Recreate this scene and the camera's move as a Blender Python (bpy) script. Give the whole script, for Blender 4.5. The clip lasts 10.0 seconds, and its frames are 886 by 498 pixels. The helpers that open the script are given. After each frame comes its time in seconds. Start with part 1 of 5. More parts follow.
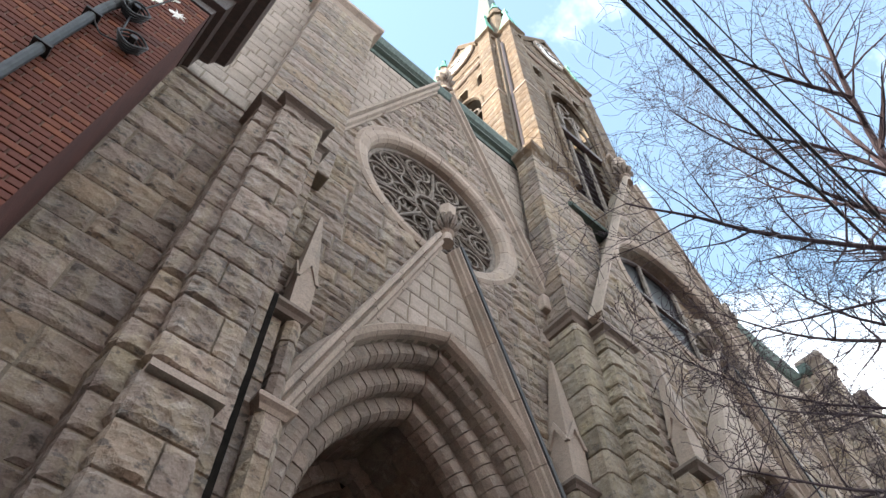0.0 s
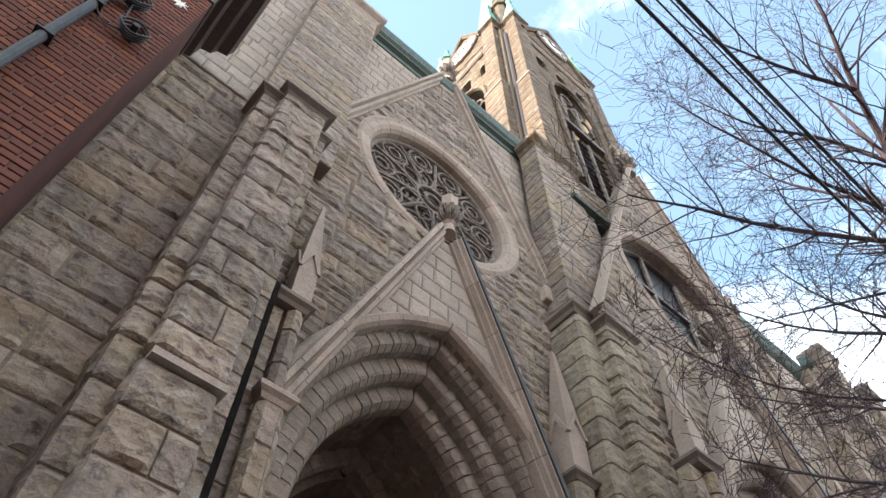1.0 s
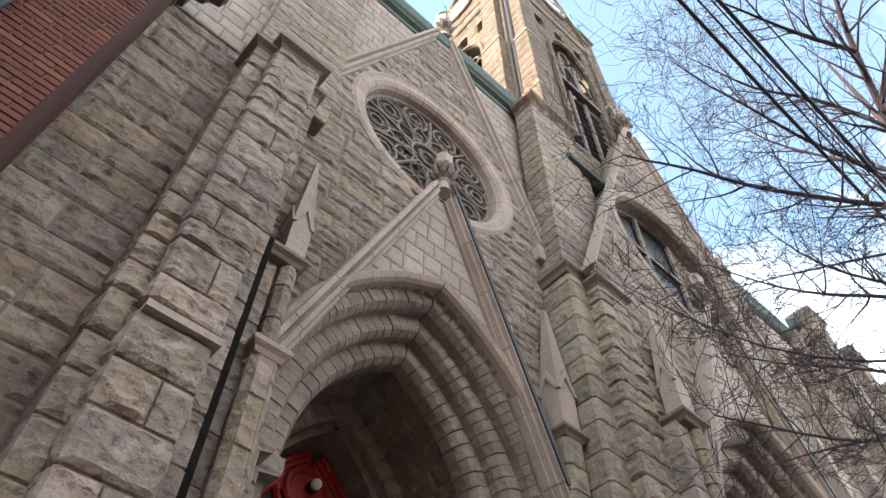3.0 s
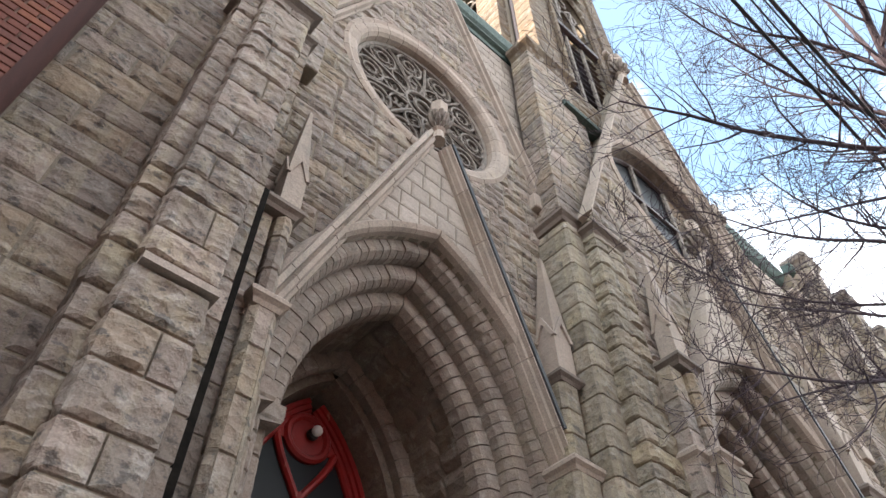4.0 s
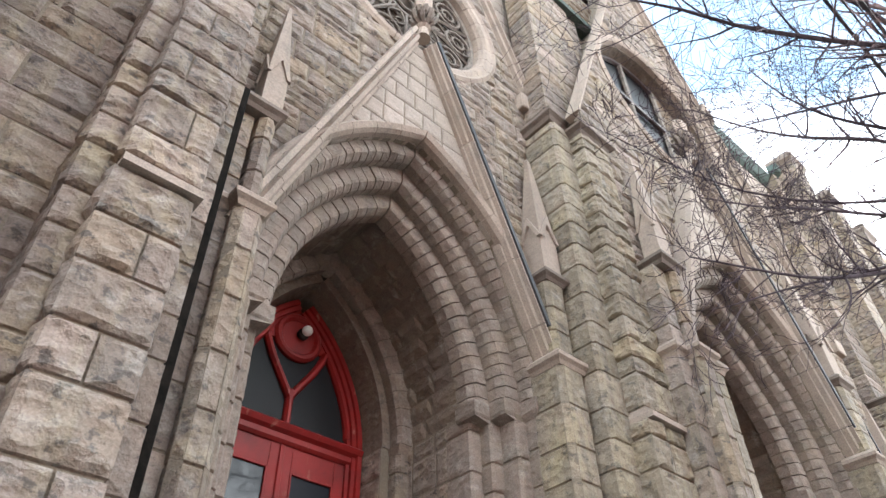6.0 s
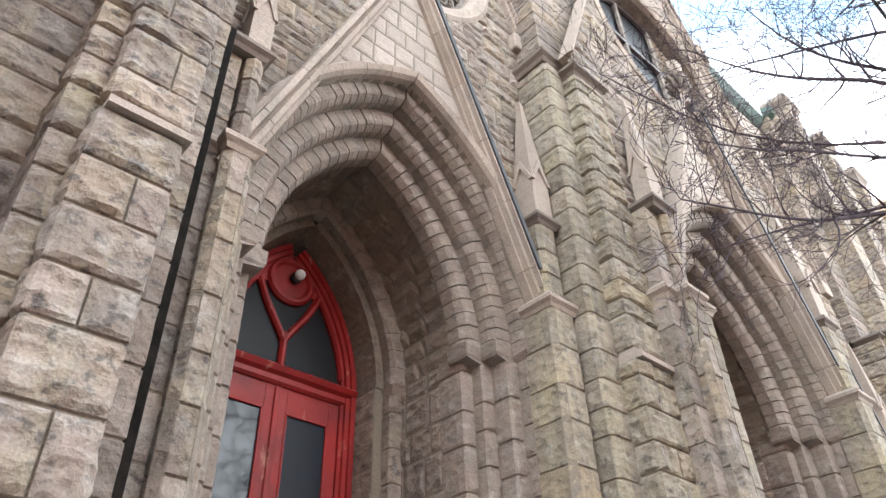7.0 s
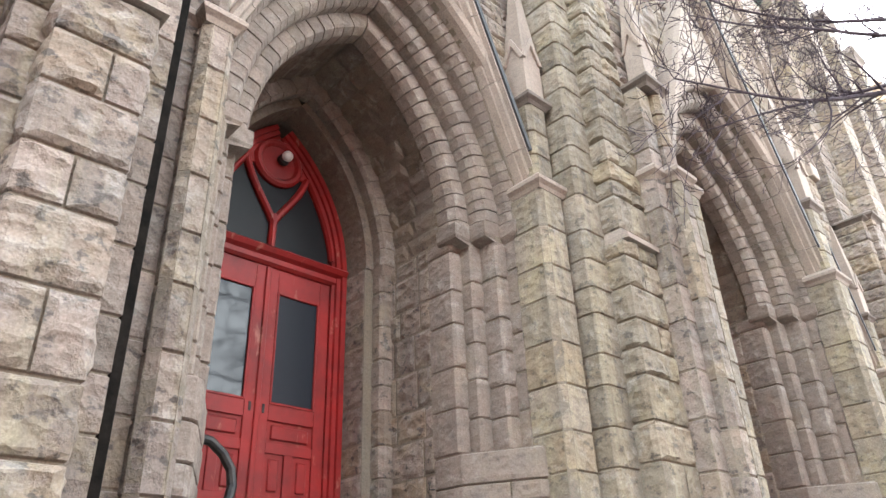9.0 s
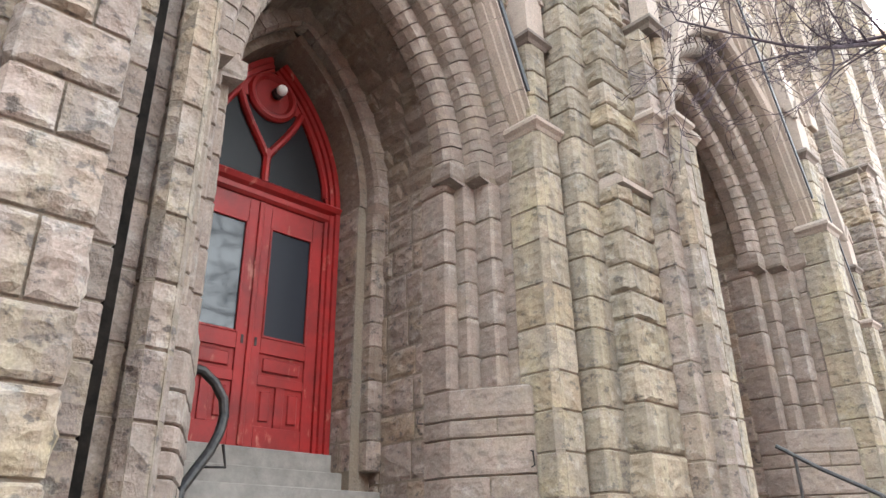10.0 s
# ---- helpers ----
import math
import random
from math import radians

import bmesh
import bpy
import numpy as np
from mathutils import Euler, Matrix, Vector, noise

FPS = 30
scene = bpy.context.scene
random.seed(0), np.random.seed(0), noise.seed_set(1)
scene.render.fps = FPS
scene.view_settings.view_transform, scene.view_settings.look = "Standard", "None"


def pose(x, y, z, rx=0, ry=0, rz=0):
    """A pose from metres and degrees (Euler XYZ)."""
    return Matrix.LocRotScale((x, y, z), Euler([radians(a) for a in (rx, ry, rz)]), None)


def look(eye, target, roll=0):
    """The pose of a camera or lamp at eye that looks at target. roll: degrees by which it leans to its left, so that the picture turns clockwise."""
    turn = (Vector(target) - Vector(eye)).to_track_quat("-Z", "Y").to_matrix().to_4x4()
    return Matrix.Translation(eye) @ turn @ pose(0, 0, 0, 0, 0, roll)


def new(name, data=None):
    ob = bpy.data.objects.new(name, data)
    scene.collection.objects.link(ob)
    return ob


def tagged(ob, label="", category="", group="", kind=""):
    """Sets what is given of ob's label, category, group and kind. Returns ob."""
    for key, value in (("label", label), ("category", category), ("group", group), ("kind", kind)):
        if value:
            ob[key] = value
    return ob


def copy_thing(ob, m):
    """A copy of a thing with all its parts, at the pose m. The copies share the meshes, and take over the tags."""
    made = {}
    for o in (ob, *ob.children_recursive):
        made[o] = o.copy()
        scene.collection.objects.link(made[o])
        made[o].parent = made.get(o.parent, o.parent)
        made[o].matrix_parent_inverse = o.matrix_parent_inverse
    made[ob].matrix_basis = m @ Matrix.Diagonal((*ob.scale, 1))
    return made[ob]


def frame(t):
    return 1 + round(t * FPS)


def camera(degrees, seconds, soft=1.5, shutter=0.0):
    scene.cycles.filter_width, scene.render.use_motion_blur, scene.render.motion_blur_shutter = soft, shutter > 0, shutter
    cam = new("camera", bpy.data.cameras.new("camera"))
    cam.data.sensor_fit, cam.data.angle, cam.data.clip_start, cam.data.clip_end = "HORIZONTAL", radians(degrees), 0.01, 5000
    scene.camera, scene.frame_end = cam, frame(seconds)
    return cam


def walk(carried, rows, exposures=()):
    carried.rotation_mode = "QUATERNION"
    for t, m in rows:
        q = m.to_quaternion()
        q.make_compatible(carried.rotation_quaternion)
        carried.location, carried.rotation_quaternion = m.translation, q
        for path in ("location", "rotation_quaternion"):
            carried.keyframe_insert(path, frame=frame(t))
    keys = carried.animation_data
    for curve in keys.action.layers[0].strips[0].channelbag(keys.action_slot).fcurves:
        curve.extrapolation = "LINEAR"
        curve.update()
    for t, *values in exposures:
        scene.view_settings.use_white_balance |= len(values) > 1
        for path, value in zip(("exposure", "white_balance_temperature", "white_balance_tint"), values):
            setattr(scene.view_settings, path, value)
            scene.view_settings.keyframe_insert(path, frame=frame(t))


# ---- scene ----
cam = camera(63.46, 10.0)
EYE = 1.6
# seconds, the eye's drift in metres, then the camera's turn in degrees (it tilts down in the hand, over the pavement)
ROWS = [
    (0.0, -0.024, -0.009, 0.036, 147.81, -0.35, -40.58),
    (0.5, -0.017, -0.013, 0.032, 147.63, -0.59, -40.68),
    (1.0, -0.020, -0.008, 0.029, 147.09, -0.66, -40.74),
    (1.5, -0.015, -0.005, 0.026, 146.90, -0.86, -41.00),
    (2.0, -0.014, -0.011, 0.028, 146.74, -1.09, -41.31),
    (2.5, -0.014, -0.009, 0.016, 145.57, -0.95, -41.51),
    (4.0, -0.010, -0.008, 0.005, 139.83, -0.05, -41.27),
    (4.5, -0.005, -0.011, 0.002, 137.84, 0.37, -41.17),
    (5.0, 0.000, 0.000, -0.000, 135.98, 0.82, -41.13),
    (5.5, 0.007, -0.000, -0.008, 134.14, 0.91, -41.34),
    (7.0, 0.015, -0.001, -0.023, 127.70, 1.58, -41.97),
    (7.5, 0.019, 0.001, -0.026, 125.26, 1.96, -41.95),
    (8.0, 0.020, 0.009, -0.031, 122.98, 2.19, -42.13),
    (8.5, 0.025, -0.005, -0.045, 120.68, 2.15, -42.28),
    (9.0, 0.021, 0.001, -0.042, 118.39, 2.04, -42.69),
    (9.5, 0.018, -0.002, -0.045, 116.03, 1.35, -43.39),
    (10.0, 0.023, 0.002, -0.064, 113.72, 0.85, -43.85),
]
walk(cam, [(t, pose(x, y, EYE + z, rx, ry, rz)) for t, x, y, z, rx, ry, rz in ROWS], [(0.0, 1.84, 6370, 13), (2.5, 1.90, 6370, 13.5), (4.5, 2.28, 6400, 13.5), (7.5, 3.07, 6350, 13), (10.0, 3.19, 6380, 13)])

# ---- light ----
world = bpy.data.worlds.new("sky")
scene.world = world
world.use_nodes = True
wn = world.node_tree
sky = wn.nodes.new("ShaderNodeTexSky")
sky.sky_type, sky.sun_disc = "NISHITA", False
SUN_EL, SUN_AZ = 34.0, -68.0          # degrees; azimuth from +y towards +x
sky.sun_elevation, sky.sun_rotation = radians(SUN_EL), radians(SUN_AZ)
sky.air_density, sky.dust_density, sky.ozone_density = 1.0, 1.2, 0.35
# thin clouds over the blue
tc = wn.nodes.new("ShaderNodeTexCoord")
cl = wn.nodes.new("ShaderNodeTexNoise")
cl.inputs["Scale"].default_value, cl.inputs["Detail"].default_value = 2.2, 7.0
cl.inputs["Roughness"].default_value = 0.6
wn.links.new(tc.outputs["Generated"], cl.inputs["Vector"])
cr = wn.nodes.new("ShaderNodeValToRGB")
cr.color_ramp.elements[0].position, cr.color_ramp.elements[1].position = 0.42, 0.66
# more cloud towards the horizon
sx = wn.nodes.new("ShaderNodeSeparateXYZ")
wn.links.new(tc.outputs["Generated"], sx.inputs["Vector"])
hz = wn.nodes.new("ShaderNodeMapRange")
for k, v in (("From Min", 0.90), ("From Max", 0.55), ("To Min", -0.16), ("To Max", 0.325)):
    hz.inputs[k].default_value = v
wn.links.new(sx.outputs["Z"], hz.inputs["Value"])
ad = wn.nodes.new("ShaderNodeMath")
wn.links.new(cl.outputs["Fac"], ad.inputs[0])
wn.links.new(hz.outputs["Result"], ad.inputs[1])
wn.links.new(ad.outputs[0], cr.inputs["Fac"])
cm = wn.nodes.new("ShaderNodeMixRGB")
cm.inputs["Color2"].default_value = (11.5, 12.6, 12.8, 1)
wn.links.new(cr.outputs["Color"], cm.inputs["Fac"])
tone = wn.nodes.new("ShaderNodeMixRGB")
tone.blend_type = "MULTIPLY"
tone.inputs["Fac"].default_value, tone.inputs["Color2"].default_value = 1.0, (0.90, 1.40, 1.46, 1)
wn.links.new(sky.outputs["Color"], tone.inputs["Color1"])
wn.links.new(tone.outputs["Color"], cm.inputs["Color1"])
cr.color_ramp.elements[0].color = (0.10, 0.10, 0.10, 1)
bg = wn.nodes["Background"]
bg.inputs["Strength"].default_value = 0.09
wn.links.new(cm.outputs["Color"], bg.inputs["Color"])
sun = new("sun", bpy.data.lights.new("sun", "SUN"))
sun.data.energy, sun.data.angle, sun.data.color = 5.0, radians(0.6), (1.0, 0.86, 0.66)
se, sa = radians(SUN_EL), radians(SUN_AZ)
sun.matrix_world = look((math.sin(sa) * math.cos(se) * 60, math.cos(sa) * math.cos(se) * 60, math.sin(se) * 60), (0, 0, 0))


# ---- materials ----
def mat_base(name, rough=0.85, metal=0.0):
    m = bpy.data.materials.new(name)
    m.use_nodes = True
    b = m.node_tree.nodes["Principled BSDF"]
    b.inputs["Roughness"].default_value, b.inputs["Metallic"].default_value = rough, metal
    return m, m.node_tree, b


def node(nt, kind, **inputs):
    n = nt.nodes.new(kind)
    for k, v in inputs.items():
        n.inputs[k.replace("_", " ")].default_value = v
    return n


def noise_tex(nt, scale, detail=4.0, rough=0.55, stretch=None):
    c = nt.nodes.new("ShaderNodeTexCoord")
    n = node(nt, "ShaderNodeTexNoise", Scale=scale, Detail=detail, Roughness=rough)
    if stretch:
        mp = node(nt, "ShaderNodeMapping", Scale=stretch)
        nt.links.new(c.outputs["Object"], mp.inputs["Vector"])
        nt.links.new(mp.outputs["Vector"], n.inputs["Vector"])
    else:
        nt.links.new(c.outputs["Object"], n.inputs["Vector"])
    return n


def ramp(nt, src, stops):
    r = nt.nodes.new("ShaderNodeValToRGB")
    e = r.color_ramp.elements
    while len(e) < len(stops):
        e.new(0.5)
    for el, (p, c) in zip(e, stops):
        el.position, el.color = p, (*c, 1) if len(c) == 3 else c
    nt.links.new(src, r.inputs["Fac"])
    return r.outputs["Color"]


def mix(nt, fac, a, b, how="MIX"):
    m = nt.nodes.new("ShaderNodeMixRGB")
    m.blend_type = how
    for s, v in zip(("Fac", "Color1", "Color2"), (fac, a, b)):
        if isinstance(v, (int, float)):
            m.inputs[s].default_value = v if s == "Fac" else (v, v, v, 1)
        elif isinstance(v, tuple):
            m.inputs[s].default_value = (*v, 1)
        else:
            nt.links.new(v, m.inputs[s])
    return m.outputs["Color"]


def piece_random(nt):
    """One random value a piece, whether it is an object of its own or an island of a joined mesh."""
    o, g = nt.nodes.new("ShaderNodeObjectInfo"), nt.nodes.new("ShaderNodeNewGeometry")
    s = nt.nodes.new("ShaderNodeMath")
    s.operation = "ADD"
    nt.links.new(o.outputs["Random"], s.inputs[0])
    nt.links.new(g.outputs["Random Per Island"], s.inputs[1])
    f = nt.nodes.new("ShaderNodeMath")
    f.operation = "FRACT"
    nt.links.new(s.outputs[0], f.inputs[0])
    return f.outputs[0]


def bump(nt, b, height, strength, distance):
    n = node(nt, "ShaderNodeBump", Strength=strength, Distance=distance)
    nt.links.new(height, n.inputs["Height"])
    nt.links.new(n.outputs["Normal"], b.inputs["Normal"])


def stone_mat(name, tones, grain=60.0, rough_bump=0.03, coarse=7.0, stain=0.5, yellow=0.0, streak=0.35, pits=0.0):
    m, nt, b = mat_base(name, 0.9)
    tone = ramp(nt, piece_random(nt), [(i / (len(tones) - 1), (c[0] * 0.91, c[1] * 0.88, c[2] * 0.86)) for i, c in enumerate(tones)])
    blotch = noise_tex(nt, 3.0, 6.0, 0.65)
    col = mix(nt, ramp(nt, blotch.outputs["Fac"], [(0.42, (0, 0, 0)), (0.72, (stain, stain, stain))]), tone, (0.13, 0.12, 0.105))
    lich = noise_tex(nt, 1.3, 5.0, 0.7)
    col = mix(nt, ramp(nt, lich.outputs["Fac"], [(0.54, (0, 0, 0)), (0.74, (yellow, yellow, yellow))]), col, (0.32, 0.26, 0.15))
    run = noise_tex(nt, 1.0, 4.0, 0.6, (6.0, 6.0, 0.35))
    col = mix(nt, ramp(nt, run.outputs["Fac"], [(0.55, (0, 0, 0)), (0.75, (streak, streak, streak))]), col, (0.12, 0.112, 0.095))
    moss = noise_tex(nt, 1.0, 4.0, 0.55, (7.0, 7.0, 0.3))
    col = mix(nt, ramp(nt, moss.outputs["Fac"], [(0.52, (0, 0, 0)), (0.66, (yellow * 0.6, yellow * 0.6, yellow * 0.6))]), col, (0.30, 0.258, 0.17))
    if pits:
        # dark flecks for the cleft ledges and pits of the rock face
        pit = noise_tex(nt, 9.0, 5.0, 0.62, (1.0, 1.0, 1.35))
        col = mix(nt, ramp(nt, pit.outputs["Fac"], [(0.36, (pits, pits, pits)), (0.44, (0, 0, 0))]), col, (0.05, 0.045, 0.04))
        flake = noise_tex(nt, 4.0, 5.0, 0.7, (1.0, 1.0, 1.15))
        col = mix(nt, ramp(nt, flake.outputs["Fac"], [(0.55, (0, 0, 0)), (0.66, (0.3, 0.3, 0.3))]), col, (0.40, 0.375, 0.335))
    gr = noise_tex(nt, grain, 3.0, 0.7)
    col = mix(nt, 0.55, col, ramp(nt, gr.outputs["Fac"], [(0.3, (0.30, 0.30, 0.30)), (0.7, (0.72, 0.72, 0.72))]), "OVERLAY")
    nt.links.new(col, b.inputs["Base Color"])
    rk = noise_tex(nt, coarse, 8.0, 0.62)
    vo = nt.nodes.new("ShaderNodeTexVoronoi")
    vo.inputs["Scale"].default_value = coarse * 1.1
    c = nt.nodes.new("ShaderNodeTexCoord")
    mp = node(nt, "ShaderNodeMapping", Scale=(1.0, 1.0, 1.25), Rotation=(0.3, 0.4, 0.2))
    nt.links.new(c.outputs["Object"], mp.inputs["Vector"])
    wob = mix(nt, 0.12, mp.outputs["Vector"], rk.outputs["Color"], "ADD")
    nt.links.new(wob, vo.inputs["Vector"])
    bump(nt, b, mix(nt, 0.5, rk.outputs["Fac"], vo.outputs["Distance"]), 0.9, rough_bump)
    return m


STONE = stone_mat("rock_faced_granite", [(0.149, 0.116, 0.096), (0.231, 0.184, 0.151), (0.182, 0.145, 0.120), (0.303, 0.243, 0.204), (0.165, 0.133, 0.115), (0.242, 0.182, 0.127), (0.264, 0.217, 0.182)], rough_bump=0.075, coarse=6.0, yellow=0.6, pits=0.75)
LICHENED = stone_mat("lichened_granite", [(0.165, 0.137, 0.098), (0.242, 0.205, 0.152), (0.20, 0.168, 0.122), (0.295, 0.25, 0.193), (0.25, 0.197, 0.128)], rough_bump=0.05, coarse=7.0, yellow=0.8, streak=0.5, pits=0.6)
VOUSSOIR = stone_mat("tooled_arch_stone", [(0.187, 0.150, 0.125), (0.253, 0.204, 0.171), (0.220, 0.175, 0.144)], rough_bump=0.025, coarse=9.0, yellow=0.25, pits=0.3)
DRESSED = stone_mat("dressed_limestone", [(0.297, 0.239, 0.197), (0.363, 0.298, 0.252), (0.319, 0.263, 0.221)], rough_bump=0.008, coarse=14.0, stain=0.4, yellow=0.15, streak=0.5)
# own brown of the vault, set darker so the colour adds recess shade
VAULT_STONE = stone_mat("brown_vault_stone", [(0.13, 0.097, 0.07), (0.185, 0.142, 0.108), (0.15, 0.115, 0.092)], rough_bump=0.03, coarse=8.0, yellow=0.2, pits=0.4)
CAPSTONE = stone_mat("blackened_cap_stone", [(0.143, 0.113, 0.096), (0.187, 0.150, 0.127)], rough_bump=0.012, coarse=10.0, stain=0.5, yellow=0.1, streak=0.5)
PALE = stone_mat("pale_squared_limestone", [(0.275, 0.234, 0.202), (0.363, 0.311, 0.271), (0.308, 0.261, 0.226)], rough_bump=0.015, coarse=9.0, stain=0.35, yellow=0.12, streak=0.25)
TOWER_STONE = stone_mat("brown_tower_stone", [(0.068, 0.042, 0.023), (0.108, 0.068, 0.036), (0.086, 0.056, 0.032), (0.135, 0.088, 0.05)], rough_bump=0.05, coarse=4.5, stain=0.4, yellow=0.2, pits=0.4)
MORTAR = stone_mat("lime_mortar", [(0.185, 0.152, 0.112), (0.185, 0.152, 0.112)], rough_bump=0.01, coarse=20.0, stain=0.6)


def plain_mat(name, c1, c2, scale, rough=0.6, metal=0.0, bump_d=0.0, bump_scale=30.0, stretch=None):
    m, nt, b = mat_base(name, rough, metal)
    n = noise_tex(nt, scale, 6.0, 0.65, stretch)
    nt.links.new(ramp(nt, n.outputs["Fac"], [(0.35, c1), (0.68, c2)]), b.inputs["Base Color"])
    if bump_d:
        bump(nt, b, noise_tex(nt, bump_scale, 5.0, 0.6, stretch).outputs["Fac"], 0.7, bump_d)
    return m


COPPER = plain_mat("verdigris_copper", (0.03, 0.05, 0.043), (0.07, 0.105, 0.088), 5.0, 0.6, 0.1, 0.004, stretch=(5, 5, 1))
COPPER_BRIGHT = plain_mat("bright_verdigris", (0.05, 0.22, 0.165), (0.10, 0.32, 0.245), 4.0, 0.65)
DARK_WOOD = plain_mat("dark_brown_paint", (0.018, 0.009, 0.007), (0.045, 0.020, 0.015), 3.0, 0.45, 0.0, 0.003, stretch=(1, 8, 8))
IRON = plain_mat("black_iron", (0.012, 0.012, 0.013), (0.05, 0.045, 0.04), 18.0, 0.5, 0.6, 0.002)
GREY_METAL = plain_mat("grey_conduit", (0.022, 0.024, 0.027), (0.045, 0.049, 0.052), 9.0, 0.6, 0.2)
LEAD = plain_mat("weathered_tracery", (0.085, 0.07, 0.058), (0.20, 0.165, 0.138), 9.0, 0.8, 0.0, 0.004)
BARK = plain_mat("tree_bark", (0.024, 0.015, 0.022), (0.066, 0.045, 0.055), 9.0, 0.9, 0.0, 0.006, stretch=(2, 2, 0.6))
CABLE = plain_mat("cable_sheath", (0.010, 0.010, 0.012), (0.03, 0.03, 0.033), 6.0, 0.6)
# near-black for the slot beside the portal pier: its shade as a colour
SLOT_BLACK = plain_mat("slot_black", (0.004, 0.0035, 0.003), (0.015, 0.012, 0.010), 9.0, 0.95, 0.0, 0.004)
SLOT_BLACK.node_tree.nodes["Principled BSDF"].inputs["Specular IOR Level"].default_value = 0.08
SLATE = plain_mat("roof_slate", (0.06, 0.065, 0.07), (0.11, 0.115, 0.12), 3.0, 0.7, 0.0, 0.01)
CONCRETE = plain_mat("stair_stone", (0.16, 0.15, 0.135), (0.25, 0.235, 0.21), 5.0, 0.85, 0.0, 0.006)
ASPHALT = plain_mat("asphalt", (0.04, 0.04, 0.042), (0.065, 0.064, 0.063), 12.0, 0.9, 0.0, 0.01)
CLOCK_WHITE = plain_mat("white_clock_face", (0.5, 0.48, 0.44), (0.66, 0.64, 0.6), 3.0, 0.5)
RED_RENDER = plain_mat("dark_red_painted_render", (0.05, 0.015, 0.012), (0.085, 0.026, 0.019), 2.5, 0.85, 0.0, 0.006, 40.0)
WHITE_PAINT = plain_mat("flaking_white_paint", (0.62, 0.60, 0.56), (0.8, 0.79, 0.76), 8.0, 0.7)


def red_mat():
    m, nt, b = mat_base("worn_red_paint", 0.55)
    n = noise_tex(nt, 2.5, 6.0, 0.65)
    col = ramp(nt, n.outputs["Fac"], [(0.3, (0.15, 0.003, 0.0028)), (0.7, (0.30, 0.006, 0.0045))])
    w = noise_tex(nt, 7.0, 8.0, 0.7, (1.0, 1.0, 0.35))
    col = mix(nt, ramp(nt, w.outputs["Fac"], [(0.60, (0, 0, 0)), (0.70, (0.7, 0.7, 0.7))]), col, (0.46, 0.20, 0.15))
    nt.links.new(col, b.inputs["Base Color"])
    bump(nt, b, noise_tex(nt, 25.0, 4.0, 0.6, (4, 4, 0.5)).outputs["Fac"], 0.4, 0.003)
    return m


RED = red_mat()


def glass_mat(name, tint, rough):
    m, nt, b = mat_base(name, rough)
    b.inputs["Base Color"].default_value = (*tint, 1)
    b.inputs["Specular IOR Level"].default_value = 0.42 if rough < 0.1 else 0.2
    n = noise_tex(nt, 1.5, 2.0)
    bump(nt, b, n.outputs["Fac"], 0.15, 0.01)
    return m


FAN_GLASS = glass_mat("ribbed_fanlight_glass", (0.012, 0.013, 0.015), 0.4)
GLASS = glass_mat("dark_window_glass", (0.012, 0.014, 0.018), 0.05)
SCREENED = glass_mat("screened_door_glass", (0.016, 0.019, 0.026), 0.35)
LEADED = glass_mat("leaded_glass", (0.085, 0.066, 0.052), 0.9)


def brick_mat():
    m, nt, b = mat_base("red_brick", 0.88)
    tone = ramp(nt, piece_random(nt), [(0, (0.075, 0.021, 0.012)), (0.35, (0.115, 0.031, 0.016)), (0.7, (0.092, 0.025, 0.014)), (0.93, (0.16, 0.05, 0.022)), (1, (0.06, 0.018, 0.012))])
    n = noise_tex(nt, 2.0, 6.0, 0.65)
    col = mix(nt, ramp(nt, n.outputs["Fac"], [(0.5, (0, 0, 0)), (0.75, (0.5, 0.5, 0.5))]), tone, (0.10, 0.035, 0.03))
    g = noise_tex(nt, 120.0, 3.0)
    col = mix(nt, 0.4, col, ramp(nt, g.outputs["Fac"], [(0.3, (0.3, 0.3, 0.3)), (0.7, (0.7, 0.7, 0.7))]), "OVERLAY")
    nt.links.new(col, b.inputs["Base Color"])
    bump(nt, b, noise_tex(nt, 60.0, 4.0).outputs["Fac"], 0.5, 0.004)
    return m


BRICK = brick_mat()
BRICK_MORTAR = plain_mat("brick_mortar", (0.085, 0.045, 0.033), (0.13, 0.075, 0.055), 10.0, 0.95)


# ---- builders ----
def thing(name, at, label="", category="", group="", kind=""):
    ob = new(name)
    ob.empty_display_size = 0.2
    ob.location = at
    return tagged(ob, label, category, group, kind)


def attach(ob, parent):
    """Put ob, built in world metres, under a thing or a part."""
    ob.parent = parent
    root = Vector()
    p = parent
    while p is not None:
        if p.type == "EMPTY":
            root += p.location
        p = p.parent
    if parent.type == "EMPTY":
        ob.matrix_parent_inverse = Matrix.Translation(-root)
    return ob


def part(name, geo, material, parent, label="", smooth=False, kind=""):
    verts, faces = geo
    me = bpy.data.meshes.new(name)
    me.from_pydata(verts, [], faces)
    me.materials.append(material)
    if smooth:
        me.shade_smooth()
    ob = new(name, me)
    if parent is not None:
        attach(ob, parent)
    return tagged(ob, label, kind=kind)


def join(geos):
    V, F = [], []
    for v, f in geos:
        k = len(V)
        V += v
        F += [tuple(i + k for i in q) for q in f]
    return V, F


def lay(name, geos, material, parent, limit=300, rest="upper_masonry"):
    """Pieces as objects of their own up to the limit, lowest first; those past it joined."""
    geos = sorted(geos, key=lambda g: min(v[2] for v in g[0]))
    for g in geos[:limit]:
        part(name, g, material, parent)
    if len(geos) > limit:
        part(rest, join(geos[limit:]), material, parent, kind="stuff")


